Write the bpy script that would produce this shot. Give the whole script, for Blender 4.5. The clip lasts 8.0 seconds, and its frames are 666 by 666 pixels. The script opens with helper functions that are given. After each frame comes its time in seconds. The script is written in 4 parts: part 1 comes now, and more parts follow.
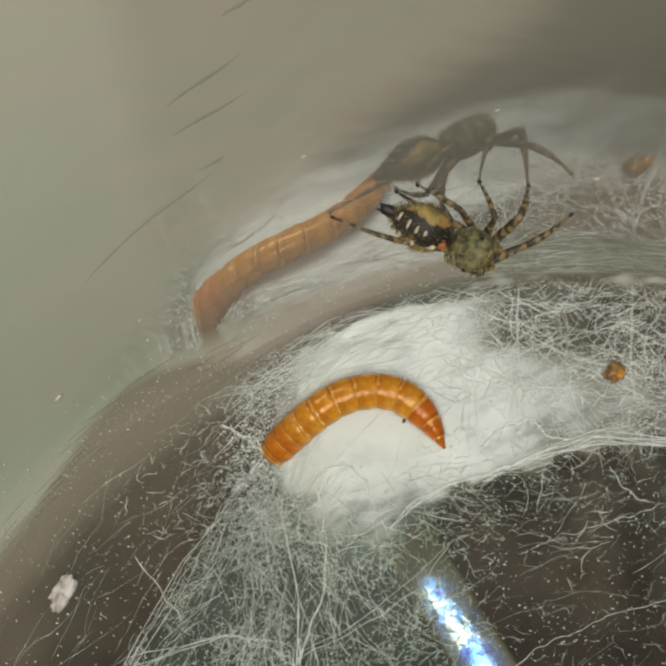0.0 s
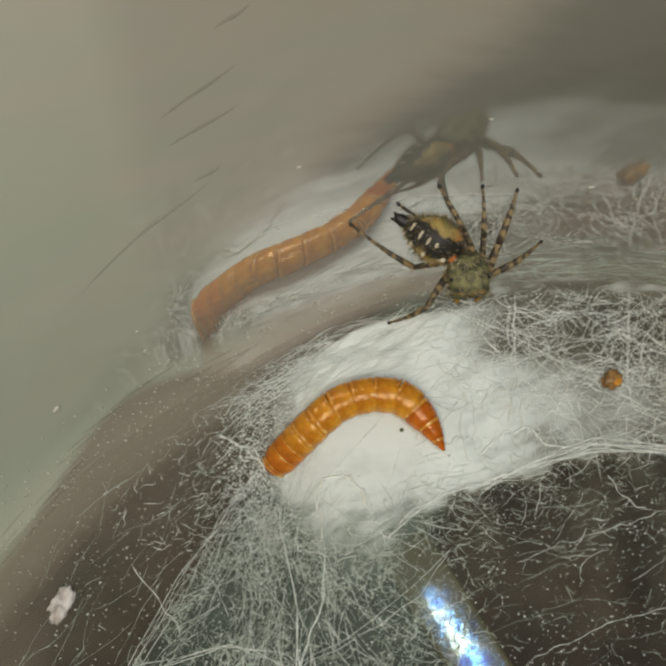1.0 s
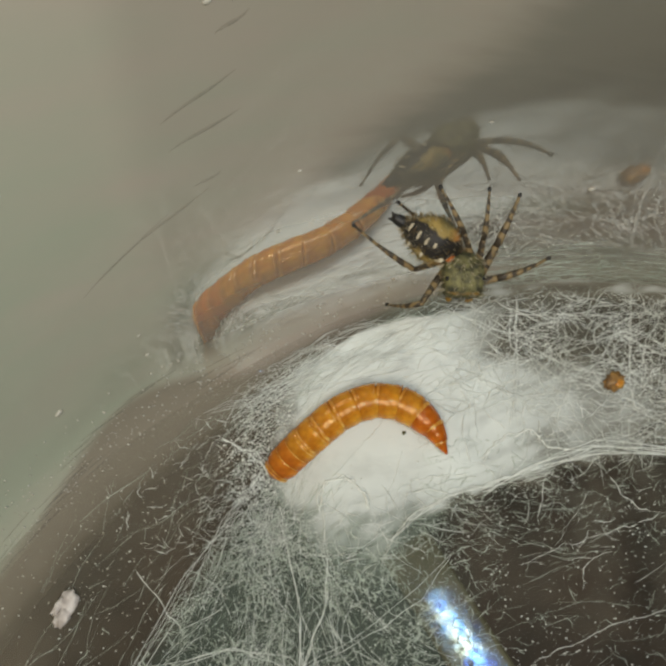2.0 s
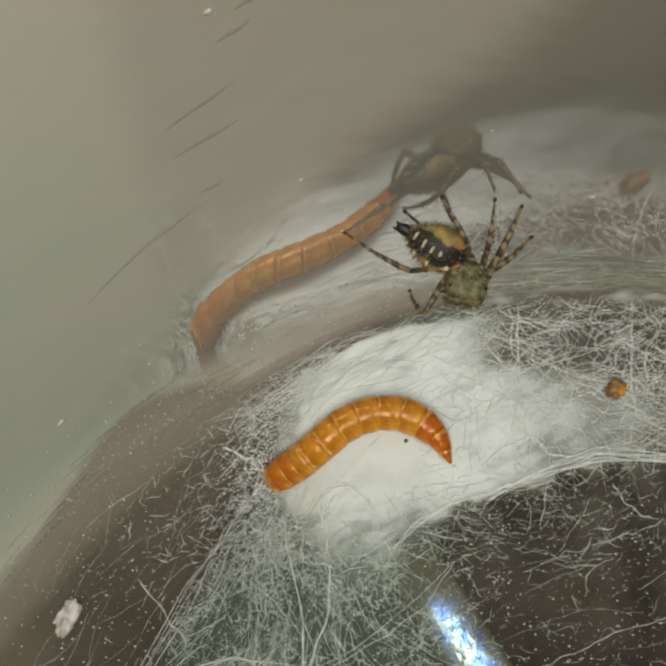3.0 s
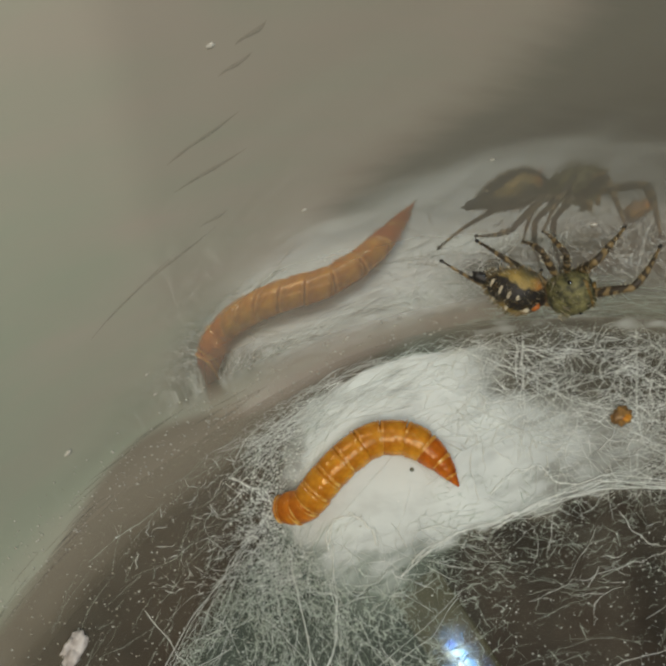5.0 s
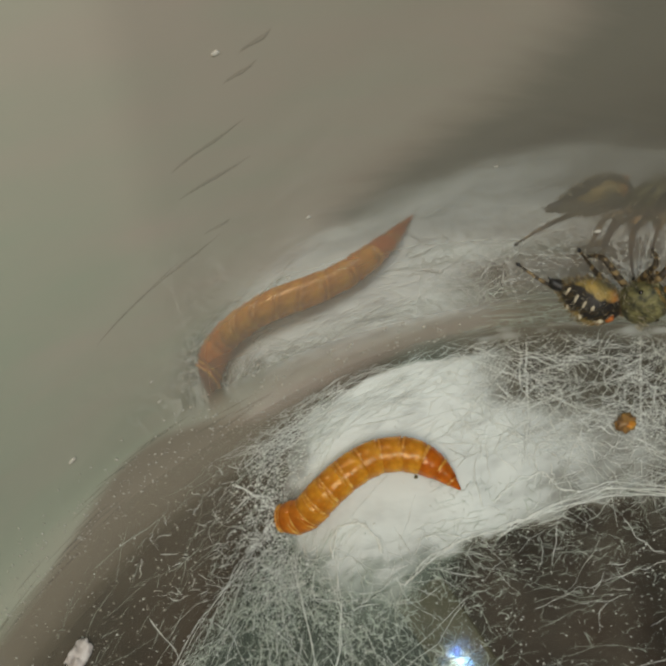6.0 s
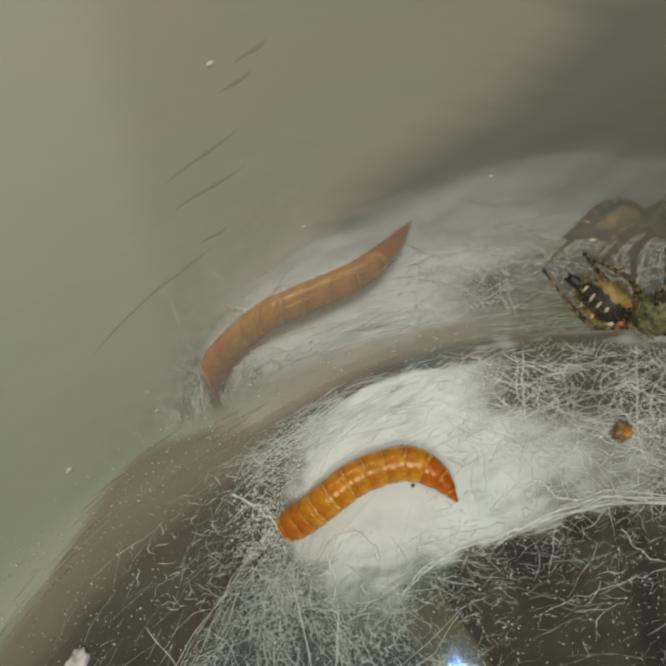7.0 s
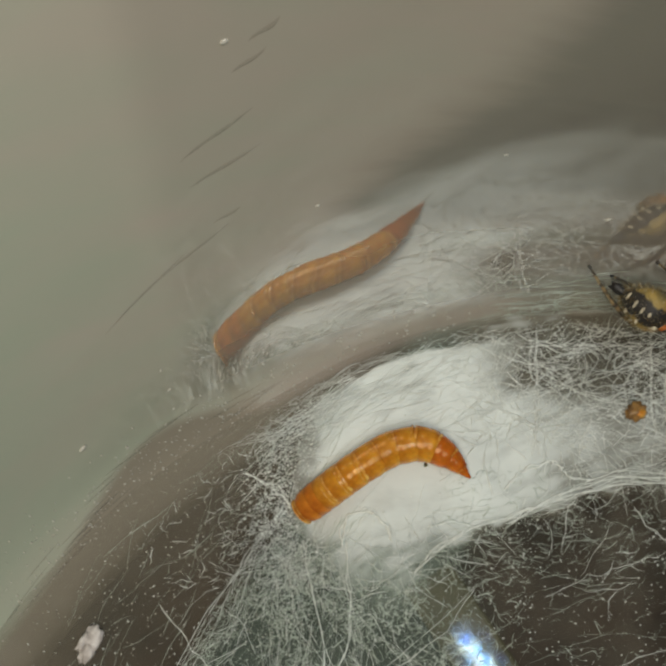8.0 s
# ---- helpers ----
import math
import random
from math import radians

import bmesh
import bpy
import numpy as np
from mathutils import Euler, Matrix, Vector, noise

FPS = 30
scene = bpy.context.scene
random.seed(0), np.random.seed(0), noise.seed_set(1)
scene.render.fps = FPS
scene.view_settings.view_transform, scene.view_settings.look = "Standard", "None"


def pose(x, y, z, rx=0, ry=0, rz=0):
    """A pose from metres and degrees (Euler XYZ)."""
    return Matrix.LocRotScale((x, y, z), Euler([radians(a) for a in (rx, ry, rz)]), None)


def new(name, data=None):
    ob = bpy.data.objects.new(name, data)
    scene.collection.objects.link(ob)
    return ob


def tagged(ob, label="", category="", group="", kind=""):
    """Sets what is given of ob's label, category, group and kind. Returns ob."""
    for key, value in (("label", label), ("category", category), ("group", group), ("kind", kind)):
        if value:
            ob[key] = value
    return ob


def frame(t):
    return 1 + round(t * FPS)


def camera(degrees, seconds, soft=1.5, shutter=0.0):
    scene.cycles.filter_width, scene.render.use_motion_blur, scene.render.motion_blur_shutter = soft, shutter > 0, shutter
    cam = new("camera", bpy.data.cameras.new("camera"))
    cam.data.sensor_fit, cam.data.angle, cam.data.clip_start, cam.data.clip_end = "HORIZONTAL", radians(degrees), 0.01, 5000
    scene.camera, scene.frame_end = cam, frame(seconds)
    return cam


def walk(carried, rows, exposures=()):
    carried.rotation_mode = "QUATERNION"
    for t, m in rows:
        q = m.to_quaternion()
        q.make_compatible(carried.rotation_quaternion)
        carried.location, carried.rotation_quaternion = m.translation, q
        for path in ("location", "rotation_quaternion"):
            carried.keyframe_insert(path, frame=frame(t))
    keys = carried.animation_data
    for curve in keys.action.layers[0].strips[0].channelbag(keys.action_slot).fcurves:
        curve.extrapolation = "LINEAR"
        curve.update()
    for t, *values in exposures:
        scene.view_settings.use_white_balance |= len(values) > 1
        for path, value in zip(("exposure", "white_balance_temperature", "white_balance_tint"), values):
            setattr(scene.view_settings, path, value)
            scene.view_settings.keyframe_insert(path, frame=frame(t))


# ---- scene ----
from itertools import product

cam = camera(35, 8.0, soft=3.0)
walk(cam, [
    (0, pose(-0.00090, -0.03469, 0.09650, 16.339, -1.360, 1.085)),
    (0.5, pose(-0.00082, -0.03464, 0.09651, 16.558, -1.301, 0.860)),
    (1, pose(-0.00067, -0.03484, 0.09663, 16.935, -1.267, 0.689)),
    (1.5, pose(-0.00058, -0.03480, 0.09670, 17.039, -1.118, 0.585)),
    (3, pose(-0.00051, -0.03483, 0.09689, 17.505, -0.858, 0.360)),
    (3.5, pose(-0.00043, -0.03505, 0.09700, 18.149, -0.606, 0.265)),
    (4, pose(-0.00028, -0.03516, 0.09704, 18.601, -0.440, 0.161)),
    (4.5, pose(-0.00009, -0.03523, 0.09717, 18.995, -0.329, 0.107)),
    (6, pose(-0.00026, -0.03547, 0.09728, 19.790, -0.086, 0.037)),
    (6.5, pose(0.00000, -0.03553, 0.09732, 20.057, -0.000, 0.000)),
    (7, pose(0.00005, -0.03562, 0.09745, 20.329, -0.049, -0.054)),
    (7.5, pose(0.00008, -0.03518, 0.09734, 19.546, 0.093, 0.025)),
    (8, pose(-0.00015, -0.03530, 0.09731, 19.053, 0.462, 0.259)),
], exposures=[(0, 0.05), (0.5, -0.05), (1.5, -0.08), (3, -0.08), (3.5, -0.06), (4, -0.1), (4.5, -0.22), (6, -0.23), (7, -0.2), (8, -0.22)])

# ---- light ----
world = bpy.data.worlds.new("room_light")
scene.world = world
world.use_nodes = True
world.node_tree.nodes["Background"].inputs[0].default_value = (1.0, 0.935, 0.79, 1)
world.node_tree.nodes["Background"].inputs[1].default_value = 0.2
MM = 0.001


def bar_lamp(name, eye, target, along, length, width, watts, colour):
    """A lamp bar at eye that shines on target; along: the way of its long side."""
    lamp = bpy.data.lights.new(name, "AREA")
    lamp.shape, lamp.size, lamp.size_y, lamp.energy, lamp.color = "RECTANGLE", length * MM, width * MM, watts, colour
    ob = new(name, lamp)
    z = (Vector(eye) - Vector(target)).normalized()
    x = (Vector(along) - Vector(along).dot(z) * z).normalized()
    ob.matrix_basis = Matrix.Translation(Vector(eye) * MM) @ Matrix((x, z.cross(x), z)).transposed().to_4x4()
    return ob


bar_lamp("lamp_bar", (60, -56, 200), (8, -18, 0), (0.58, -0.81, 0), 96, 3.2, 0.1, (0.62, 0.84, 1.0))
# added broad soft light behind the camera, not a lamp of the place
bar_lamp("soft_fill", (-25, -140, 300), (8, -14, 0), (1, 0, 0), 150, 150, 0.7, (1.0, 0.89, 0.73))


# ---- materials ----
def material(name, colour, rough=0.5, **more):
    """A principled material with two scales of colour variation and fine relief."""
    mat = bpy.data.materials.new(name)
    mat.use_nodes = True
    nodes, links = mat.node_tree.nodes, mat.node_tree.links
    bsdf = nodes["Principled BSDF"]
    bsdf.inputs["Roughness"].default_value = rough
    for key, value in more.get("inputs", {}).items():
        bsdf.inputs[key].default_value = value
    coords = nodes.new("ShaderNodeTexCoord")
    coarse, fine = nodes.new("ShaderNodeTexNoise"), nodes.new("ShaderNodeTexNoise")
    coarse.inputs["Scale"].default_value = more.get("coarse", 150)
    fine.inputs["Scale"].default_value = more.get("fine", 2500)
    coarse.inputs["Detail"].default_value = 5
    for tex in (coarse, fine):
        links.new(coords.outputs["Object"], tex.inputs["Vector"])
    ramp = nodes.new("ShaderNodeValToRGB")
    other = more.get("other", tuple(c * 0.7 for c in colour))
    ramp.color_ramp.elements[0].color, ramp.color_ramp.elements[1].color = (*other, 1), (*colour, 1)
    ramp.color_ramp.elements[0].position, ramp.color_ramp.elements[1].position = more.get("span", (0.35, 0.65))
    links.new(coarse.outputs["Fac"], ramp.inputs["Fac"])
    mix = nodes.new("ShaderNodeMix")
    mix.data_type, mix.blend_type = "RGBA", "OVERLAY"
    mix.inputs["Factor"].default_value = more.get("grain", 0.3)
    links.new(ramp.outputs["Color"], mix.inputs["A"])
    links.new(fine.outputs["Fac"], mix.inputs["B"])
    links.new(mix.outputs["Result"], bsdf.inputs["Base Color"])
    bump = nodes.new("ShaderNodeBump")
    bump.inputs["Strength"].default_value = more.get("bump", 0.2)
    bump.inputs["Distance"].default_value = 0.00005
    links.new(fine.outputs["Fac"], bump.inputs["Height"])
    links.new(bump.outputs["Normal"], bsdf.inputs["Normal"])
    mat["mix"] = mix.name
    return mat


def wall_plastic():
    """Cloudy clear plastic: a milky body with a mirror-smooth, slightly wavy surface."""
    mat = bpy.data.materials.new("cloudy_plastic")
    mat.use_nodes = True
    nodes, links = mat.node_tree.nodes, mat.node_tree.links
    nodes.remove(nodes["Principled BSDF"])
    coords = nodes.new("ShaderNodeTexCoord")
    cloud = nodes.new("ShaderNodeTexNoise")
    cloud.inputs["Scale"].default_value, cloud.inputs["Detail"].default_value = 38, 3
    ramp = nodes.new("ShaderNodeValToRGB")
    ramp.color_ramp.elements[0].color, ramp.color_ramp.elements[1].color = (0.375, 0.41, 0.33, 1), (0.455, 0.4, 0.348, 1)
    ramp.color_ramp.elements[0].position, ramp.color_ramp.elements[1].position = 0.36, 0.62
    stretch = nodes.new("ShaderNodeMapping")
    stretch.inputs["Scale"].default_value = (1, 1, 0.55)
    links.new(coords.outputs["Object"], stretch.inputs["Vector"])
    links.new(stretch.outputs["Vector"], cloud.inputs["Vector"])
    body, shine, mix = nodes.new("ShaderNodeBsdfDiffuse"), nodes.new("ShaderNodeBsdfGlossy"), nodes.new("ShaderNodeMixShader")
    milky = nodes.new("ShaderNodeMix")
    milky.data_type = "RGBA"
    # B: dark tone painted in for the reflected cup bottom
    milky.inputs["B"].default_value = (0.245, 0.238, 0.205, 1)
    links.new(ramp.outputs["Color"], milky.inputs["A"])
    stained, depth = nodes.new("ShaderNodeMix"), nodes.new("ShaderNodeMapRange")
    stained.data_type = "RGBA"
    stained.inputs["B"].default_value = (0.26, 0.235, 0.19, 1)
    links.new(milky.outputs["Result"], stained.inputs["A"])
    links.new(depth.outputs["Result"], stained.inputs["Factor"])
    depth.interpolation_type = "SMOOTHSTEP"
    depth.inputs["From Min"].default_value, depth.inputs["From Max"].default_value = 0.0005, -0.0011
    # darker brown towards the foot of the wall
    foot_tone = nodes.new("ShaderNodeMix")
    foot_tone.data_type = "RGBA"
    foot_tone.inputs["B"].default_value = (0.095, 0.08, 0.06, 1)
    links.new(stained.outputs["Result"], foot_tone.inputs["A"])
    links.new(foot_tone.outputs["Result"], body.inputs["Color"])
    split, scuff = nodes.new("ShaderNodeSeparateXYZ"), nodes.new("ShaderNodeMapRange")
    links.new(coords.outputs["Object"], split.inputs[0])
    links.new(split.outputs["Z"], scuff.inputs["Value"])
    for key, value in (("From Min", 0.017), ("From Max", 0.045), ("To Min", 0.012), ("To Max", 0.13)):
        scuff.inputs[key].default_value = value
    links.new(scuff.outputs["Result"], shine.inputs["Roughness"])
    shine.inputs["Color"].default_value = (0.88, 0.88, 0.88, 1)
    def maths(operation, a, b):
        node = nodes.new("ShaderNodeMath")
        node.operation = operation
        for socket, value in zip(node.inputs, (a, b)):
            if isinstance(value, (int, float)):
                socket.default_value = value
            else:
                links.new(value, socket)
        return node.outputs[0]

    def ramped(value, low, high, first=0.0, last=1.0):
        node = nodes.new("ShaderNodeMapRange")
        node.interpolation_type = "SMOOTHSTEP"
        links.new(value, node.inputs["Value"])
        for key, number in (("From Min", low), ("From Max", high), ("To Min", first), ("To Max", last)):
            node.inputs[key].default_value = number
        return node.outputs["Result"]

    # the dark floor's reflection painted as a brushed patch with a slanting lower edge
    slant, brush_noise = nodes.new("ShaderNodeMapping"), nodes.new("ShaderNodeTexNoise")
    slant.inputs["Rotation"].default_value = (0, -0.45, 0)
    slant.inputs["Scale"].default_value = (0.45, 0.45, 1.6)
    brush_noise.inputs["Scale"].default_value, brush_noise.inputs["Detail"].default_value = 95, 5
    links.new(coords.outputs["Object"], slant.inputs["Vector"])
    links.new(slant.outputs["Vector"], brush_noise.inputs["Vector"])
    sway = maths("MULTIPLY", maths("SUBTRACT", brush_noise.outputs["Fac"], 0.5), 0.018)
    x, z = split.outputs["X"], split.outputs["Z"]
    links.new(ramped(maths("ADD", z, maths("MULTIPLY", sway, 0.25)), 0.001, -0.0042, 0.0, 0.85), foot_tone.inputs["Factor"])
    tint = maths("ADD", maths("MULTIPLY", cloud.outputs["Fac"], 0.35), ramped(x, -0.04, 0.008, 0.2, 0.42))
    links.new(maths("ADD", tint, maths("MULTIPLY", maths("SUBTRACT", brush_noise.outputs["Fac"], 0.5), 0.45)), ramp.inputs["Fac"])
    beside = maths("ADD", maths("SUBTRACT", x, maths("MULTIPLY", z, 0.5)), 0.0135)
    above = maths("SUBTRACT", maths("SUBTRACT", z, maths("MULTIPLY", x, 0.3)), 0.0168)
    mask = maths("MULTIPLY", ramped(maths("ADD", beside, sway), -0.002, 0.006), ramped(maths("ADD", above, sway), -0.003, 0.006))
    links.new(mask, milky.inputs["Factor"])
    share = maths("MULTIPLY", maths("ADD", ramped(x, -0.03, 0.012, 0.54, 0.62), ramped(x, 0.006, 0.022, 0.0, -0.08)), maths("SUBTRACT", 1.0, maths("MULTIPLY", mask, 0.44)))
    # a brown dusty stain low on the wall, with a ragged upper edge
    hump = maths("POWER", 2.718, maths("MULTIPLY", maths("POWER", maths("DIVIDE", maths("ADD", x, 0.0165), 0.0078), 2.0), -1.0))
    links.new(maths("ADD", maths("SUBTRACT", z, maths("MULTIPLY", hump, 0.0048)), maths("MULTIPLY", sway, 0.2)), depth.inputs["Value"])
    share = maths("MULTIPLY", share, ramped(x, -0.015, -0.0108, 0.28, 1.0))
    share = maths("MULTIPLY", share, maths("SUBTRACT", 1.0, maths("MULTIPLY", depth.outputs["Result"], 0.88)))
    # the foot of the wall is dull with dust
    share = maths("MULTIPLY", share, ramped(z, 0.0035, 0.007, 0.25, 1.0))
    # the upper wall is scuffed dull
    share = maths("MULTIPLY", share, ramped(maths("ADD", maths("SUBTRACT", z, maths("MULTIPLY", x, 0.85)), maths("MULTIPLY", sway, 0.6)), 0.0222, 0.0275, 1.0, 0.34))
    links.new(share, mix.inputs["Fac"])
    lengthen, ripple, bump = nodes.new("ShaderNodeMapping"), nodes.new("ShaderNodeTexNoise"), nodes.new("ShaderNodeBump")
    lengthen.inputs["Scale"].default_value = (0.5, 0.5, 1.2)
    links.new(coords.outputs["Object"], lengthen.inputs["Vector"])
    links.new(lengthen.outputs["Vector"], ripple.inputs["Vector"])
    ripple.inputs["Scale"].default_value, ripple.inputs["Detail"].default_value = 300, 4
    bump.inputs["Strength"].default_value, bump.inputs["Distance"].default_value = 0.5, 0.000015
    links.new(ripple.outputs["Fac"], bump.inputs["Height"])
    links.new(bump.outputs["Normal"], shine.inputs["Normal"])
    links.new(body.outputs[0], mix.inputs[1])
    links.new(shine.outputs[0], mix.inputs[2])
    links.new(mix.outputs[0], nodes["Material Output"].inputs["Surface"])
    return mat


def silk_film():
    """Spun silk film: white fibres with gaps, thicker where the cover attribute is high."""
    mat = bpy.data.materials.new("silk_film")
    mat.use_nodes = True
    nodes, links = mat.node_tree.nodes, mat.node_tree.links
    nodes.remove(nodes["Principled BSDF"])
    coords, dens = nodes.new("ShaderNodeTexCoord"), nodes.new("ShaderNodeAttribute")
    dens.attribute_name = "silk_cover"
    stretch = nodes.new("ShaderNodeMapping")
    stretch.inputs["Scale"].default_value = (0.6, 1.3, 1)
    stretch.inputs["Rotation"].default_value = (0, 0, 0.15)
    fibre, patch = nodes.new("ShaderNodeTexNoise"), nodes.new("ShaderNodeTexNoise")
    fibre.inputs["Scale"].default_value, fibre.inputs["Detail"].default_value, fibre.inputs["Distortion"].default_value = 900, 6, 1.2
    patch.inputs["Scale"].default_value, patch.inputs["Detail"].default_value = 170, 5
    links.new(coords.outputs["Object"], stretch.inputs["Vector"])
    links.new(stretch.outputs["Vector"], fibre.inputs["Vector"])
    links.new(coords.outputs["Object"], patch.inputs["Vector"])
    total = nodes.new("ShaderNodeMath")
    total.operation = "ADD"
    links.new(fibre.outputs["Fac"], total.inputs[0])
    links.new(patch.outputs["Fac"], total.inputs[1])
    def maths(operation, a, b):
        node = nodes.new("ShaderNodeMath")
        node.operation = operation
        for socket, value in zip(node.inputs, (a, b)):
            if isinstance(value, (int, float)):
                socket.default_value = value
            else:
                links.new(value, socket)
        return node

    # uneven most where the film is thin
    swing = maths("MULTIPLY", maths("SUBTRACT", total.outputs[0], 1.0).outputs[0], 1.3)
    thin = maths("SUBTRACT", 1.05, dens.outputs["Fac"])
    shade = nodes.new("ShaderNodeAttribute")
    shade.attribute_name = "silk_tone"
    thin = maths("MULTIPLY", thin.outputs[0], maths("ADD", maths("MULTIPLY", shade.outputs["Fac"], 0.7).outputs[0], 0.3).outputs[0])
    uneven = maths("ADD", 1.05, maths("MULTIPLY", swing.outputs[0], thin.outputs[0]).outputs[0])
    cover = maths("MULTIPLY", uneven.outputs[0], dens.outputs["Fac"])
    cover.use_clamp = True
    white, clear, mix = nodes.new("ShaderNodeBsdfDiffuse"), nodes.new("ShaderNodeBsdfTransparent"), nodes.new("ShaderNodeMixShader")
    tint = nodes.new("ShaderNodeValToRGB")
    tint.color_ramp.elements[0].color, tint.color_ramp.elements[1].color = (0, 0, 0, 1), (1, 1, 1, 1)
    tint.color_ramp.elements[0].position, tint.color_ramp.elements[1].position = 0.35, 0.7
    hue = nodes.new("ShaderNodeMix")
    hue.data_type = "RGBA"
    hue.inputs["A"].default_value, hue.inputs["B"].default_value = (0.29, 0.26, 0.205, 1), (0.4, 0.47, 0.4, 1)
    links.new(shade.outputs["Fac"], hue.inputs["Factor"])
    whiten = nodes.new("ShaderNodeMix")
    whiten.data_type = "RGBA"
    links.new(dens.outputs["Fac"], tint.inputs["Fac"])
    links.new(tint.outputs["Color"], whiten.inputs["Factor"])
    links.new(hue.outputs["Result"], whiten.inputs["A"])
    whiten.inputs["B"].default_value = (0.67, 0.71, 0.69, 1)
    links.new(whiten.outputs["Result"], white.inputs["Color"])
    links.new(cover.outputs[0], mix.inputs["Fac"])
    links.new(clear.outputs[0], mix.inputs[1])
    links.new(white.outputs[0], mix.inputs[2])
    links.new(mix.outputs[0], nodes["Material Output"].inputs["Surface"])
    return mat


SKIN = {"Specular Tint": (1.0, 0.78, 0.5, 1), "Specular IOR Level": 0.5, "Subsurface Weight": 0.3, "Subsurface Scale": 0.0012, "Subsurface Radius": (1.0, 0.4, 0.1)}
PLASTIC = wall_plastic()
FILM = silk_film()
FLOOR = material("stained_plastic", (0.046, 0.034, 0.023), 0.5, other=(0.015, 0.012, 0.008), coarse=90, fine=600, bump=0.05, inputs={"Specular IOR Level": 0.1})


def tinge(mat, attribute, colour):
    """Blends a second colour into a material where an attribute of the mesh says so."""
    nodes, links = mat.node_tree.nodes, mat.node_tree.links
    where, blend = nodes.new("ShaderNodeAttribute"), nodes.new("ShaderNodeMix")
    where.attribute_name, blend.data_type = attribute, "RGBA"
    links.new(where.outputs["Fac"], blend.inputs["Factor"])
    links.new(nodes[mat["mix"]].outputs["Result"], blend.inputs["A"])
    blend.inputs["B"].default_value = (*colour, 1)
    links.new(blend.outputs["Result"], nodes["Principled BSDF"].inputs["Base Color"])
    return mat


def glint(mat):
    """Paints a glare's tiny blue, white and yellow sparks into the specular tint."""
    nodes, links = mat.node_tree.nodes, mat.node_tree.links
    coords, cells, ramp = nodes.new("ShaderNodeTexCoord"), nodes.new("ShaderNodeTexNoise"), nodes.new("ShaderNodeValToRGB")
    cells.inputs["Scale"].default_value, cells.inputs["Detail"].default_value = 900, 3
    links.new(coords.outputs["Object"], cells.inputs["Vector"])
    links.new(cells.outputs["Fac"], ramp.inputs["Fac"])
    stops = ramp.color_ramp.elements
    stops[0].position, stops[0].color = 0.36, (0.12, 0.2, 0.75, 1)
    stops[1].position, stops[1].color = 0.68, (1.0, 0.92, 0.6, 1)
    stops.new(0.46).color = (0.25, 0.6, 1.0, 1)
    stops.new(0.55).color = (0.95, 1.0, 1.0, 1)
    links.new(ramp.outputs["Color"], nodes["Principled BSDF"].inputs["Specular Tint"])
    return mat


tinge(FLOOR, "green_film", (0.02, 0.03, 0.022))
RIB = material("smooth_plastic", (0.13, 0.125, 0.08), 0.06, other=(0.085, 0.08, 0.05), coarse=200, fine=1500, bump=0.08)
glint(RIB)
SILK = material("silk", (0.86, 0.89, 0.86), 0.5, other=(0.74, 0.77, 0.73), bump=0)
FINE_SILK = material("fine_silk", (0.76, 0.84, 0.76), 0.5, other=(0.54, 0.6, 0.52), bump=0, inputs={"Alpha": 0.7})
SCUFF = material("scuffed_plastic", (0.26, 0.24, 0.2), 0.5, other=(0.2, 0.18, 0.15), bump=0.2, inputs={"Alpha": 0.2})
DROP = material("dried_drop", (0.55, 0.54, 0.48), 0.25, other=(0.5, 0.48, 0.43), coarse=1500, bump=0.3)


def ring_skin(name, light, dark, edge):
    """Larva skin: clear amber rings, darker towards the front edge and paler behind, with fine folds across."""
    mat = material(name, light, 0.16, other=dark, coarse=420, fine=1700, bump=0.3, inputs=SKIN)
    nodes, links = mat.node_tree.nodes, mat.node_tree.links
    along, ramp, blend = nodes.new("ShaderNodeAttribute"), nodes.new("ShaderNodeValToRGB"), nodes.new("ShaderNodeMix")
    along.attribute_name = "along"
    blend.data_type, blend.blend_type = "RGBA", "MULTIPLY"
    blend.inputs["Factor"].default_value = 1.0
    stops = ramp.color_ramp.elements
    stops[0].position, stops[0].color = 0.06, (*edge, 1)
    stops[1].position, stops[1].color = 0.95, (0.85, 0.72, 0.6, 1)
    stops.new(0.2).color = (0.92, 0.85, 0.8, 1)
    stops.new(0.55).color = (1.0, 1.0, 1.0, 1)
    stops.new(0.8).color = (1.0, 1.0, 1.0, 1)
    links.new(along.outputs["Fac"], ramp.inputs["Fac"])
    links.new(nodes[mat["mix"]].outputs["Result"], blend.inputs["A"])
    links.new(ramp.outputs["Color"], blend.inputs["B"])
    links.new(blend.outputs["Result"], nodes["Principled BSDF"].inputs["Base Color"])
    return mat


AMBER = ring_skin("amber_skin", (0.62, 0.28, 0.024), (0.43, 0.15, 0.01), (0.5, 0.34, 0.2))
RUST = ring_skin("rust_skin", (0.54, 0.15, 0.011), (0.36, 0.08, 0.007), (0.6, 0.4, 0.3))
CHEST_SKIN = ring_skin("chest_skin", (0.56, 0.19, 0.016), (0.38, 0.1, 0.008), (0.5, 0.34, 0.2))
PALE = material("pale_membrane", (0.72, 0.42, 0.1), 0.2, other=(0.5, 0.19, 0.018), coarse=1300, span=(0.44, 0.66), bump=0.1)
HEAD = material("head_skin", (0.38, 0.09, 0.015), 0.3, coarse=600, bump=0.1)
CRUST = material("flake", (0.62, 0.58, 0.56), 0.5, other=(0.36, 0.32, 0.3), coarse=900, bump=0.6)
SEED = material("husk", (0.4, 0.22, 0.06), 0.45, other=(0.12, 0.06, 0.02), coarse=900, bump=0.4)
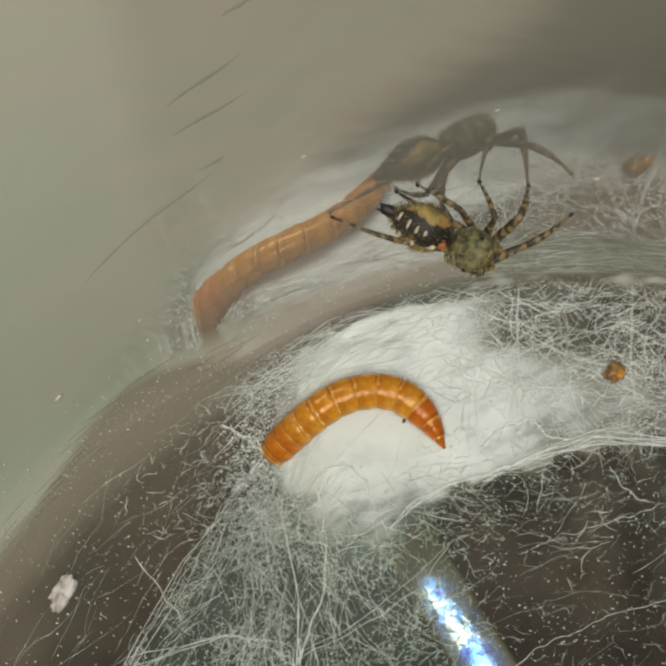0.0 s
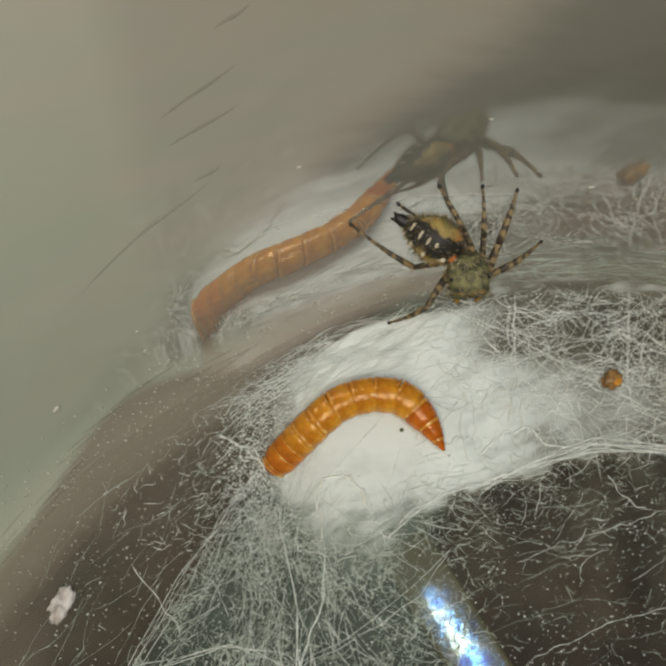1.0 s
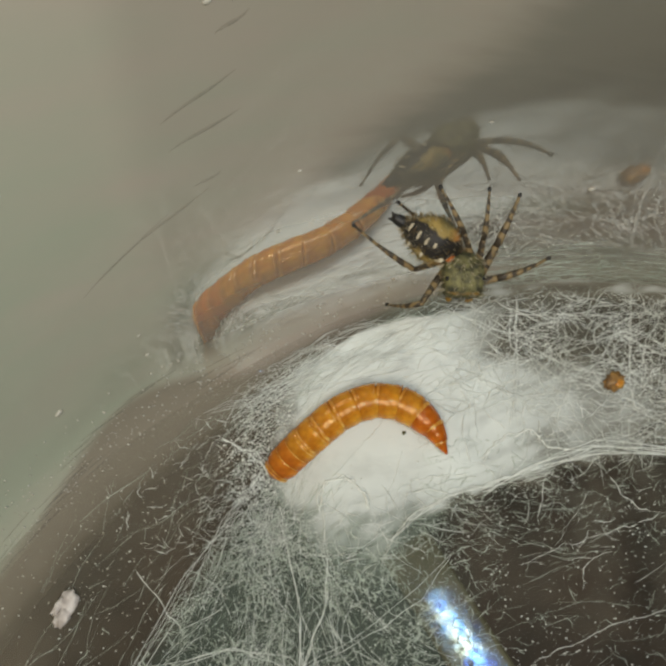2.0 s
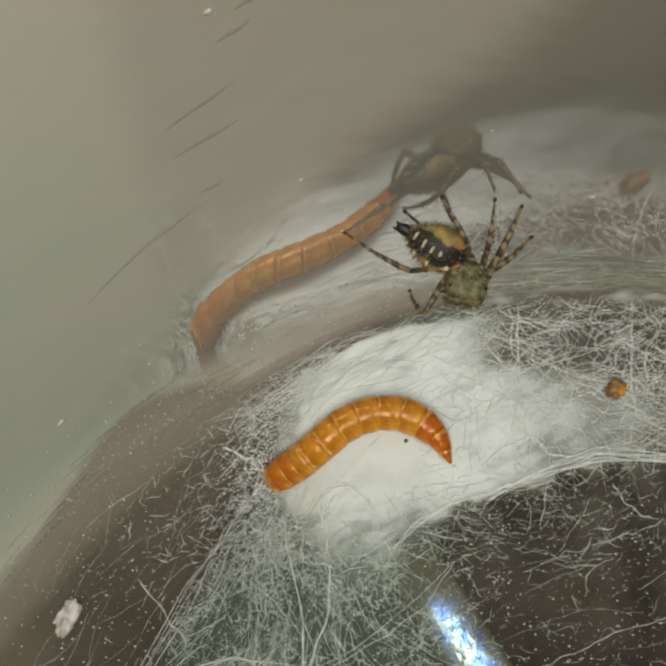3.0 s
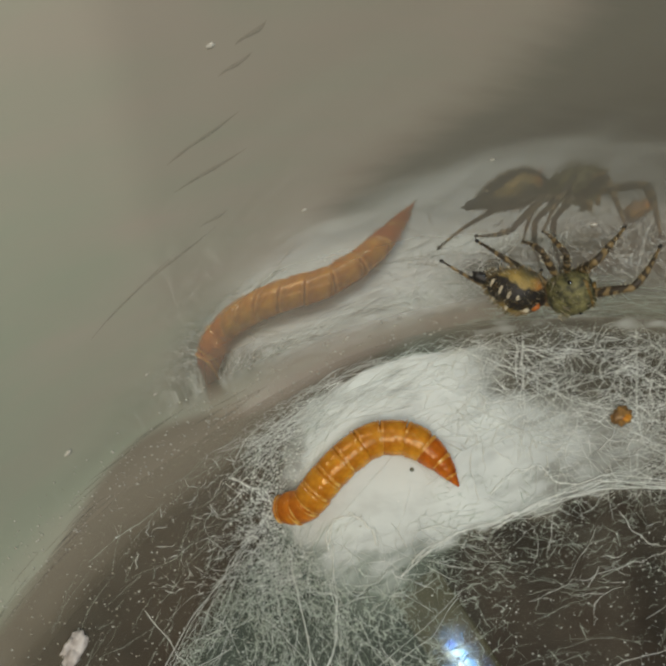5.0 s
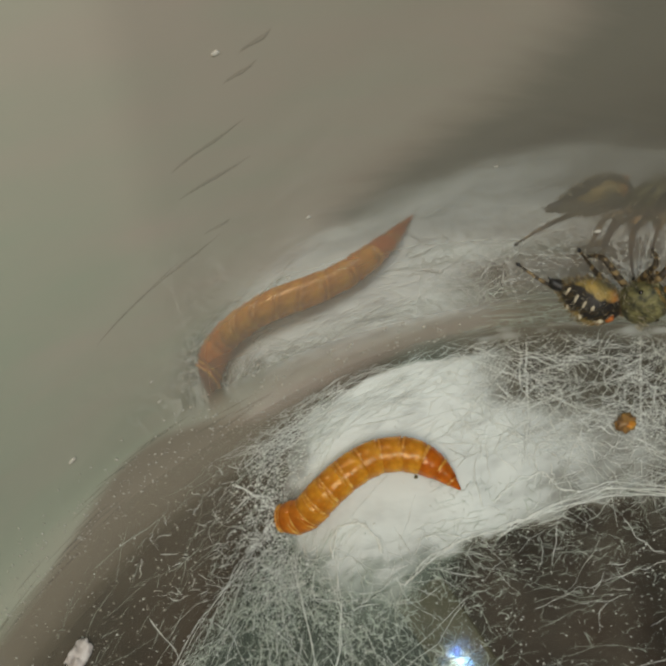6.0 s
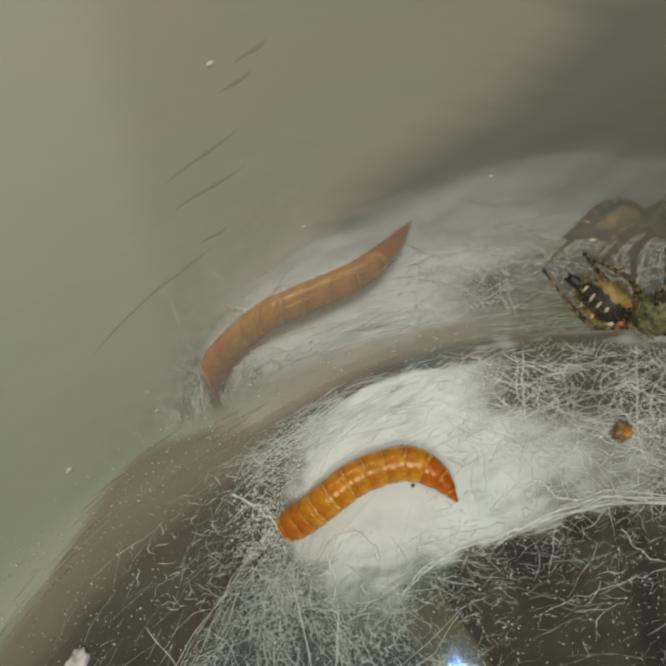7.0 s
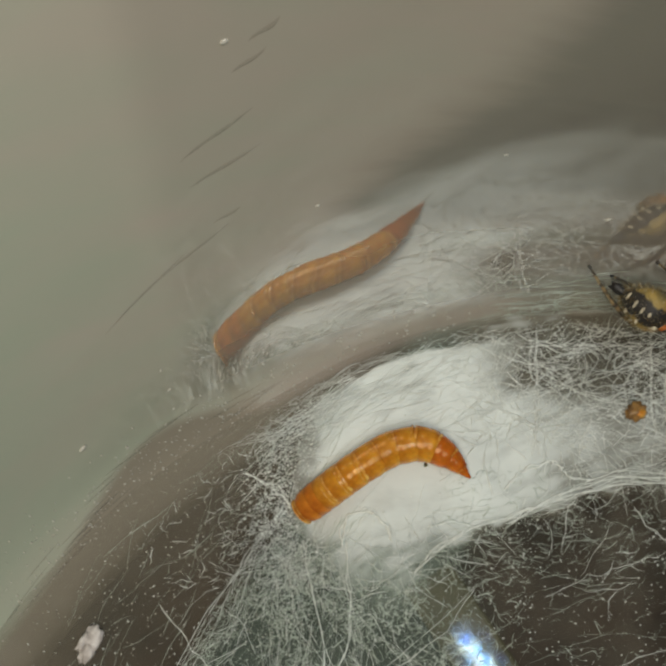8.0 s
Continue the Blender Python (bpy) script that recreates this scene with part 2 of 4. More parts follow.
OLIVE = material("olive_hair", (0.2, 0.185, 0.075), 0.7, other=(0.03, 0.03, 0.015), coarse=1600, fine=5000, bump=1.0)
GOLD = material("golden_hair", (0.3, 0.17, 0.03), 0.6, other=(0.1, 0.07, 0.018), coarse=800, fine=7000, bump=0.8)
BLACK = material("black_hair", (0.012, 0.01, 0.009), 0.5, fine=7000, bump=0.6)
CREAM = material("cream_hair", (0.7, 0.62, 0.45), 0.7, fine=7000, bump=0.6)
ORANGE = material("orange_hair", (0.5, 0.14, 0.02), 0.6, fine=7000, bump=0.6)
EYE = material("eye_gloss", (0.006, 0.006, 0.008), 0.05, grain=0, bump=0)


def banded(name, light, dark, pitch):
    """Hair with dark rings along the limb."""
    mat = material(name, light, 0.6, fine=7000, bump=0.7)
    nodes, links = mat.node_tree.nodes, mat.node_tree.links
    bsdf, mix = nodes["Principled BSDF"], nodes[mat["mix"]]
    coords, wave = nodes.new("ShaderNodeTexCoord"), nodes.new("ShaderNodeTexWave")
    wave.inputs["Scale"].default_value = pitch
    wave.inputs["Distortion"].default_value, wave.inputs["Detail Scale"].default_value = 8.0, 3.0
    links.new(coords.outputs["Object"], wave.inputs["Vector"])
    ramp, blend = nodes.new("ShaderNodeValToRGB"), nodes.new("ShaderNodeMix")
    ramp.color_ramp.elements[0].position, ramp.color_ramp.elements[1].position = 0.3, 0.7
    links.new(wave.outputs["Fac"], ramp.inputs["Fac"])
    blend.data_type = "RGBA"
    links.new(ramp.outputs["Color"], blend.inputs["Factor"])
    blend.inputs["A"].default_value = (*dark, 1)
    links.new(mix.outputs["Result"], blend.inputs["B"])
    links.new(blend.outputs["Result"], bsdf.inputs["Base Color"])
    return mat


def abdomen_hair():
    """Golden hair with a ragged black stripe down the back and an orange front."""
    mat = material("abdomen_hair", (0.36, 0.25, 0.07), 0.6, other=(0.15, 0.12, 0.04), coarse=800, fine=7000, bump=0.8)
    nodes, links = mat.node_tree.nodes, mat.node_tree.links
    coords, split, ragged = nodes.new("ShaderNodeTexCoord"), nodes.new("ShaderNodeSeparateXYZ"), nodes.new("ShaderNodeTexNoise")
    ragged.inputs["Scale"].default_value, ragged.inputs["Detail"].default_value = 900, 4
    links.new(coords.outputs["Object"], split.inputs[0])
    links.new(coords.outputs["Object"], ragged.inputs["Vector"])

    def maths(operation, a, b):
        node = nodes.new("ShaderNodeMath")
        node.operation = operation
        for socket, value in zip(node.inputs, (a, b)):
            if isinstance(value, (int, float)):
                socket.default_value = value
            else:
                links.new(value, socket)
        return node.outputs[0]

    def ease(value, low, high):
        node = nodes.new("ShaderNodeMapRange")
        node.interpolation_type = "SMOOTHSTEP"
        links.new(value, node.inputs["Value"])
        node.inputs["From Min"].default_value, node.inputs["From Max"].default_value = low, high
        return node.outputs["Result"]

    wobble = maths("MULTIPLY", maths("SUBTRACT", ragged.outputs["Fac"], 0.5), 0.0016)
    aside = maths("ADD", maths("ABSOLUTE", split.outputs["Y"], 0), wobble)
    stripe = maths("MULTIPLY", maths("SUBTRACT", 1.0, ease(aside, 0.00085, 0.00115)), ease(split.outputs["Z"], 0.0005, 0.001))
    front = ease(maths("ADD", split.outputs["X"], wobble), -0.0022, -0.0006)
    belly = ease(maths("ADD", split.outputs["Z"], wobble), 0.0013, 0.0004)
    colour = nodes[mat["mix"]].outputs["Result"]
    for mask, paint in ((front, (0.42, 0.17, 0.04, 1)), (belly, (0.085, 0.08, 0.06, 1)), (stripe, (0.014, 0.011, 0.009, 1))):
        blend = nodes.new("ShaderNodeMix")
        blend.data_type = "RGBA"
        links.new(mask, blend.inputs["Factor"])
        links.new(colour, blend.inputs["A"])
        blend.inputs["B"].default_value = paint
        colour = blend.outputs["Result"]
    links.new(colour, nodes["Principled BSDF"].inputs["Base Color"])
    return mat


ABDOMEN = abdomen_hair()
LIMB = banded("banded_limb", (0.27, 0.19, 0.085), (0.036, 0.026, 0.015), 210)


# ---- mesh helpers ----
def mesh_object(name, verts, faces, mat, smooth=True):
    """A mesh object from points in millimetres."""
    data = bpy.data.meshes.new(name)
    data.from_pydata([tuple(float(c) * MM for c in v) for v in verts], [], faces)
    data.materials.append(mat)
    data.polygons.foreach_set("use_smooth", [smooth] * len(data.polygons))
    data.update()
    return new(name, data)


def part(name, made, mat, parent, label=""):
    """A mesh (points in millimetres and faces) as one object under a thing or a part."""
    ob = mesh_object(name, made[0], made[1], mat)
    ob.parent = parent
    return tagged(ob, label) if label else ob


def grid_faces(rows, cols, closed):
    out = []
    for i in range(rows - 1):
        for j in range(cols if closed else cols - 1):
            k = (j + 1) % cols
            out.append((i * cols + j, i * cols + k, (i + 1) * cols + k, (i + 1) * cols + j))
    return out


def lathe(rings, sides=20, square=1.0):
    """Rings of (x, radius y, radius z, offset z) round the x axis, closed at both ends; square below 1 gives boxier rings."""
    verts = []
    for x, ry, rz, oz in rings:
        for j in range(sides):
            a = 2 * math.pi * j / sides
            c, d = math.cos(a), math.sin(a)
            verts.append((x, ry * math.copysign(abs(c) ** square, c), oz + rz * math.copysign(abs(d) ** square, d)))
    faces = grid_faces(len(rings), sides, True)
    faces.append(tuple(reversed(range(sides))))
    faces.append(tuple((len(rings) - 1) * sides + j for j in range(sides)))
    return verts, faces


def blob(centre, radii, rough=0.0, seed=0, sides=18, stacks=12):
    verts, faces = [], []
    for i in range(stacks + 1):
        u = math.pi * i / stacks
        for j in range(sides):
            a = 2 * math.pi * j / sides
            d = Vector((math.cos(u), math.sin(u) * math.cos(a), math.sin(u) * math.sin(a)))
            k = 1 + rough * noise.noise(d * 2.3 + Vector((seed * 7.1, 0, 0)))
            verts.append(tuple(centre[n] + radii[n] * d[n] * k for n in range(3)))
    return verts, grid_faces(stacks + 1, sides, True)


def tube(points, radii, sides=3):
    """A thin tube along points."""
    points = [Vector(q) for q in points]
    verts = []
    for i, q in enumerate(points):
        d = (points[min(i + 1, len(points) - 1)] - points[max(i - 1, 0)]).normalized()
        u = d.cross(Vector((0.13, 0.21, 1))).normalized()
        w = d.cross(u)
        r = radii if isinstance(radii, float) else radii[i]
        verts += [tuple(q + r * (math.cos(2 * math.pi * j / sides) * u + math.sin(2 * math.pi * j / sides) * w)) for j in range(sides)]
    return verts, grid_faces(len(points), sides, True)


def join(pieces):
    verts, faces = [], []
    for v, f in pieces:
        k = len(verts)
        verts += v
        faces += [tuple(i + k for i in face) for face in f]
    return verts, faces


# ---- the cup ----
AXIS_X, AXIS_Y = 25.27, -65.58


def wall_radius(degrees, z):
    """The inner radius of the cup at an angle round its axis and a height; its flare changes slowly round the cup."""
    turn = (degrees - 110 + 180) % 360 - 180
    k = turn / 12 if abs(turn) < 45 else math.copysign(3.75 * (180 - abs(turn)) / 135, turn)
    k = 2.2 * math.tanh(k / 2.2)
    top = max(0.0, z - 34)
    z = min(z, 34)
    flare = (0.11457 + 0.04041 * k - 0.00759 * k * k + 0.01173 * k ** 3) * z + (0.00027 + 0.00169 * k) * z * z
    heel = 2.8458 * math.exp(-max(z, -2.0) / 4) / (1 + math.exp(-(turn - 6) / 4))
    lean = 0.11457 + 0.04041 * k - 0.00759 * k * k + 0.01173 * k ** 3 + 2 * (0.00027 + 0.00169 * k) * 34
    flare += top * lean
    return 66.2465 + 0.4192 * k + 0.2506 * k * k + flare - heel


def wall_point(degrees, z, inset=0.0):
    r, a = wall_radius(degrees, z) - inset, math.radians(degrees)
    return Vector((AXIS_X + r * math.cos(a), AXIS_Y + r * math.sin(a), z))


def wall_place(p):
    """Angle and height of the wall beside a point."""
    return math.degrees(math.atan2(p.y - AXIS_Y, p.x - AXIS_X)), p.z


def wall_normal(degrees, z):
    """Into the cup."""
    a = wall_point(degrees + 0.5, z) - wall_point(degrees - 0.5, z)
    b = wall_point(degrees, z + 0.2) - wall_point(degrees, z - 0.2)
    return b.cross(a).normalized()


def wall_gap(p):
    """How far a point lies inside the wall, along the level."""
    a, z = wall_place(p)
    return wall_radius(a, z) - math.hypot(p.x - AXIS_X, p.y - AXIS_Y)


def sheet_height(x, y):
    """The silk sheet, with a hollow under the larva's head and a low heap under its tail."""
    head = -3.4 * math.exp(-((x + 5.5) ** 2 + (y + 19.8) ** 2) / 26)
    tail = 0.8 * math.exp(-((x - 11.5) ** 2 + (y + 15.6) ** 2) / 9)
    return head + tail


def ease(low, high, value):
    u = max(0.0, min(1.0, (value - low) / (high - low)))
    return u * u * (3 - 2 * u)


def past_fan(x, y):
    """How far a place lies to the open side of the line from the larva's head to the cup's middle."""
    return ((x + 4.5) * 18.4 - (y + 18.5) * 12.3) / 22.1


def green_at(x, y):
    """Where a greenish film lies on the cup bottom."""
    wob = noise.noise(Vector((x, y, 4)) * 0.25)
    return ease(-1.0, 2.0, past_fan(x, y) + wob) * (1 - ease(9, 15, x + 0.3 * (y + 30) + 3 * wob)) * ease(-16, -21, y)


def build_cup():
    heights = [-5.5 + 0.9 * i for i in range(78)]
    cols = 360
    verts = [tuple(wall_point(j, z)) for z in heights for j in range(cols)]
    inner = grid_faces(len(heights), cols, True)
    k = len(verts)
    verts += [tuple(wall_point(j, z, -1.3)) for z in heights for j in range(cols)]
    faces = [tuple(reversed(f)) for f in inner] + [tuple(i + k for i in f) for f in inner]
    top = (len(heights) - 1) * cols
    faces += [(top + j, top + (j + 1) % cols, k + top + (j + 1) % cols, k + top + j) for j in range(cols)]
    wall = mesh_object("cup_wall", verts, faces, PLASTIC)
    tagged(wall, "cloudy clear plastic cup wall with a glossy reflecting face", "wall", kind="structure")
    rings = [1.0 - i / 40 for i in range(41)]
    verts = []
    for r in rings:
        for j in range(0, 360, 3):
            q = wall_point(j, -4.3, -0.4)
            x, y = AXIS_X + (q.x - AXIS_X) * r, AXIS_Y + (q.y - AXIS_Y) * r
            verts.append((x, y, -4.3 + 0.04 * noise.noise(Vector((x, y, 0)) * 0.1)))
    floor = mesh_object("cup_floor", verts, grid_faces(41, 120, True), FLOOR)
    layer = floor.data.attributes.new("green_film", "FLOAT", "POINT")
    layer.data.foreach_set("value", [green_at(v[0], v[1]) for v in verts])
    tagged(floor, "dark brown stained plastic cup bottom under silk", "floor", kind="structure")
    along = Vector((0.535, -0.845, 0))
    aside = Vector((0.845, 0.535, 0))
    verts = []
    for i in range(31):
        spot = Vector((7.4, -24.6, -4.3)) + along * i
        for across, up in ((-2.2, -0.1), (-2.0, 0.3), (-1.8, 0.4), (2.6, 0.4), (2.9, 0.3), (3.2, -0.1)):
            verts.append(tuple(spot + aside * across + Vector((0, 0, -0.1 if i == 0 else up))))
    rib = mesh_object("floor_rib", verts, grid_faces(31, 6, False), RIB, False)
    tagged(rib, "smooth olive plastic rib moulded in the cup bottom", "rib", kind="structure")
    table = mesh_object("table_top", [(-600, -600, -5.52), (600, -600, -5.52), (600, 600, -5.52), (-600, 600, -5.52)], [(0, 1, 2, 3)], FLOOR)
    tagged(table, "dark table top under the plastic cup", "table", kind="structure")


build_cup()


# ---- silk ----
def density(x, y):
    """How thick the silk is: a white blanket, a thin tangle beside it, and dust along the wall."""
    wob = noise.noise(Vector((x, y, 3)) * 0.3) + 0.5 * noise.noise(Vector((x, y, 9)) * 0.9)
    top = np.interp(x, (-7, -3, 1.5, 5.5, 11.7, 18, 34), (-11.5, -8.6, -6.0, -4.1, -2.8, -2.1, 1.0))
    low = np.interp(x, (-5, -2.5, 0, 5, 8, 11.5, 17.4, 25, 34), (-20, -24, -27.5, -27.5, -24.0, -21.3, -19, -17.1, -15.9))
    left = np.interp(y, (-27, -20, -12, -6), (-2.5, -4.5, -3.2, -1.5))
    soft = float(np.interp(x, (-4, 6, 12), (4.5, 5.0, 0.9)))
    inside = ease(-0.3, 0.5, top - y + 0.35 * wob) * ease(-soft, soft, y - low + (1.0 + 0.1 * soft) * wob) * ease(-2.2, 2.2, x - left + 1.2 * wob)
    level = np.interp(x, (12, 16, 20, 28, 40), (0.97, 0.92, 0.7, 0.5, 0.36)) * np.interp(y, (-31, -26, -22.5, -19.5, -14), (0.12, 0.44, 0.7, 0.92, 1))
    level *= 1 - 0.62 * ease(11, 17, x + 1.5 * wob) * ease(-9.5, -6.5, y + 1.2 * wob)
    # fibres part in slanting gaps towards the wall
    u, v = 0.88 * x + 0.47 * y, 0.88 * y - 0.47 * x
    gaps = noise.noise(Vector((u * 0.22, v * 1.3, 6))) + 0.6 * noise.noise(Vector((u * 0.5, v * 3.0, 8)))
    level *= 1 - ease(-0.15, 0.5, gaps) * (0.42 * ease(-12.5, -9.5, y - 0.25 * x) * (1 - ease(6, 11, x)) + 0.2 * ease(9, 15, x) + 0.4 * ease(-19.5, -23, y) * (1 - ease(8, 12, x)))
    level = level * (1 + 0.12 * wob)
    fan = past_fan(x, y)
    thin = 0.1 * ease(-1.2, 1.2, fan + wob) * (1 - ease(7, 11.5, x + 0.25 * (y + 30))) * (1 + 0.35 * wob) * ease(-19, -21, y) * (1 - 0.55 * ease(-31, -38, y + 3 * wob))
    dust = 0.3 * (0.9 + 0.3 * noise.noise(Vector((x, y, 12)) * 0.22)) * (1 - ease(3, 15.5, wall_gap(Vector((x, y, 0))) + 1.5 * wob)) * (1 - 0.45 * ease(-8, 0, x)) * (1 - ease(14, 20, x))
    rim = 0.5 * (0.7 + 0.9 * noise.noise(Vector((x * 0.5, y * 1.6, 21)))) * (1 - ease(0, 3.5, wall_gap(Vector((x, y, 0))) + 0.6 * wob)) * ease(10, 15, x)
    far = 0.1 * ease(8, 12, x) * ease(-40, -22, y) * (1 + wob)
    return 1 - (1 - inside * level) * (1 - thin) * (1 - dust) * (1 - far) * (1 - rim) * (0.96 + 0.04 * ease(7, 11, x))


def tone(x, y):
    """Greenish silk beyond the fan, brown dust along the wall."""
    return ease(-1.5, 1.5, past_fan(x, y)) * (1 - 0.8 * ease(9, 14, x))


def build_sheet():
    """A sheet that meets the wall all along and runs up it a little."""
    turns, insets = np.arange(38, 178, 0.3), np.concatenate((np.arange(0, 3, 0.25), np.arange(3, 32, 0.3), np.arange(32, 58, 0.6)))
    verts, values, tones = [], [], []
    for turn, inset in product(turns, insets):
        q = wall_point(turn, 0, inset + 0.03)
        climb = 1.1 * max(0, 1 - inset / 2.5) ** 2
        if climb:
            q = wall_point(turn, climb, inset + 0.03)
        verts.append((q.x, q.y, climb + sheet_height(q.x, q.y) + 0.1 * noise.noise(q * 0.5) * min(1, inset)))
        values.append(density(q.x, q.y) * min(1, 0.7 + inset / 2.5))
        tones.append(tone(q.x, q.y))
    sheet = mesh_object("silk_sheet", verts, grid_faces(len(turns), len(insets), False), FILM)
    layer = sheet.data.attributes.new("silk_cover", "FLOAT", "POINT")
    layer.data.foreach_set("value", values)
    layer = sheet.data.attributes.new("silk_tone", "FLOAT", "POINT")
    layer.data.foreach_set("value", tones)
    tagged(sheet, "white spun silk sheet stretched across the cup bottom", "silk", kind="stuff")


def build_wall_film():
    """Thin silk spun up the wall, in level streaks."""
    turns, heights = np.arange(56, 106, 0.5), np.arange(0.1, 26, 0.5)
    verts, values = [], []
    for turn, z in product(turns, heights):
        verts.append(tuple(wall_point(turn, z, 0.07)))
        streak = noise.noise(Vector((turn * 0.12, z * 0.9, 2))) + 0.5 * noise.noise(Vector((turn * 0.4, z * 2.2, 5)))
        values.append(max(0.0, 0.3 * (1 - ease(92, 101, turn + 3 * streak)) * (1 - ease(4, 15, z + 3 * streak)) * (1 + 0.35 * streak)))
    film = mesh_object("wall_silk", verts, grid_faces(len(turns), len(heights), False), FILM)
    layer = film.data.attributes.new("silk_cover", "FLOAT", "POINT")
    layer.data.foreach_set("value", values)
    layer = film.data.attributes.new("silk_tone", "FLOAT", "POINT")
    layer.data.foreach_set("value", [0.9] * len(values))
    tagged(film, "thin grey silk streaks spun on the cup wall", "silk", kind="stuff")


def thread(rng, start, heading, length, wander, radius, lift=0.1):
    """One silk thread that wanders over the sheet."""
    n = max(4, int(length / 0.8))
    x, y, a, pts = start[0], start[1], heading, []
    for i in range(n + 1):
        q = Vector((x, y, 0))
        if wall_gap(q) < 0.2:
            break
        pts.append((x, y, sheet_height(x, y) + lift))
        a += rng.gauss(0, wander)
        x, y = x + math.cos(a) * length / n, y + math.sin(a) * length / n
    if len(pts) < 3:
        return None
    uneven = [radius * (0.35 if i in (0, len(pts) - 1) else rng.choice((0.6, 0.8, 1.0, 1.0, 1.7))) for i in range(len(pts))]
    return tube(pts, uneven)


def threads(name, label, seed, count, xs, ys, heading, spread, lengths, wander, radii, keep=None, mat=FINE_SILK):
    rng, pieces = random.Random(seed), []
    while len(pieces) < count:
        x, y = rng.uniform(*xs), rng.uniform(*ys)
        if keep and rng.random() > keep(x, y):
            continue
        a = math.radians((heading(x, y) if callable(heading) else heading) + rng.gauss(0, spread)) + (math.pi if rng.random() < 0.5 else 0)
        made = thread(rng, (x, y), a, rng.uniform(*lengths), wander, rng.uniform(*radii), rng.uniform(0.05, 0.35))
        if made:
            pieces.append(made)
    v, f = join(pieces)
    return tagged(mesh_object(name, v, f, mat), label, "silk", kind="stuff")


build_sheet()
build_wall_film()
def fan_heading(x, y):
    """Away from the larva's resting place."""
    return math.degrees(math.atan2(y + 16.5, x + 4.2))


def clumps(x, y, size, seed):
    return 0.5 + noise.noise(Vector((x, y, seed)) * size) + 0.5 * noise.noise(Vector((x, y, seed + 3)) * size * 2.7)


threads("silk_net", "criss-crossed white silk threads beside the cup wall", 1, 620, (10, 44), (-13, 1.4), 4, 40, (0.8, 6), 0.42, (0.014, 0.038), lambda x, y: clumps(x, y, 0.3, 2), SILK)
threads("silk_sweep", "long white silk threads swept over the edge of the sheet", 7, 220, (-6, 12), (-13, -3), 25, 11, (2.5, 9), 0.1, (0.012, 0.034), lambda x, y: 1.0 if -10.5 + 0.5 * x < y < -4.4 + 0.36 * x else 0.1, SILK)
threads("silk_mat", "dense mat of short curly white silk fibres", 2, 800, (-8, 40), (-27, -1), 8, 30, (1.0, 5), 0.3, (0.012, 0.028), lambda x, y: 4 * max(0, density(x, y) - 0.1) * max(0, 0.75 - density(x, y)), SILK)
threads("silk_strands", "loose silk strands over the dark cup bottom", 3, 1100, (9, 46), (-44, -15), 14, 26, (0.3, 2.0), 0.5, (0.01, 0.026), lambda x, y: 0.25 + 0.75 * ease(-27, -17, y + 3 * clumps(x, y, 0.3, 5)))
threads("silk_lines", "long fine silk lines over the dark cup bottom", 9, 60, (9, 46), (-44, -17), 19, 10, (3, 10), 0.16, (0.008, 0.018))
threads("silk_fringe", "fine silk threads drawn over the brown cup bottom", 4, 300, (-26, 0), (-38, -7), lambda x, y: 56, 13, (1, 9), 0.12, (0.008, 0.02), lambda x, y: math.exp(-max(0, -5 - x) / 8))
threads("silk_curls", "short curled silk fibres on the brown cup bottom", 10, 420, (-20, 1), (-26, -6), 40, 40, (0.5, 2.2), 0.6, (0.012, 0.03), lambda x, y: math.exp(-max(0, -3.5 + 0.35 * (y + 12) - x) / 3.5) * (1 - ease(0.3, 0.6, density(x, y))), SILK)
threads("silk_rays", "silk threads fanned out below the larva", 11, 200, (-19, 8), (-44, -19), fan_heading, 14, (2, 8), 0.2, (0.01, 0.028), lambda x, y: ease(-1.5, 0.5, past_fan(x, y)) * clumps(x, y, 0.25, 7) * (1 - ease(0.5, 0.7, density(x, y))), SILK)
threads("silk_tangle", "tangled silk fibres over the greenish cup bottom", 5, 2700, (-19, 15), (-44, -18), 45, 50, (0.4, 2.0), 0.8, (0.016, 0.045), lambda x, y: (1 - ease(0.35, 0.6, density(x, y))) * (0.002 + clumps(x, y, 0.3, 5) * ease(-0.7, 0.6, past_fan(x, y)) * (1 - 0.9 * ease(9, 14, x + 0.2 * (y + 28)))))


def silk_fan():
    """Long threads drawn from the larva's resting place towards the cup's middle."""
    rng, pieces = random.Random(6), []
    for i in range(40):
        made = thread(rng, (-4.3 + rng.gauss(0, 1.6), -20 + rng.gauss(0, 1.4)), math.radians(rng.uniform(238, 268)), rng.uniform(3, 14), 0.2, rng.uniform(0.008, 0.018), rng.uniform(0.1, 0.4))
        if made:
            pieces.append(made)
    v, f = join(pieces)
    tagged(mesh_object("silk_fan", v, f, SILK), "fan of long white silk threads below the larva", "silk", kind="stuff")


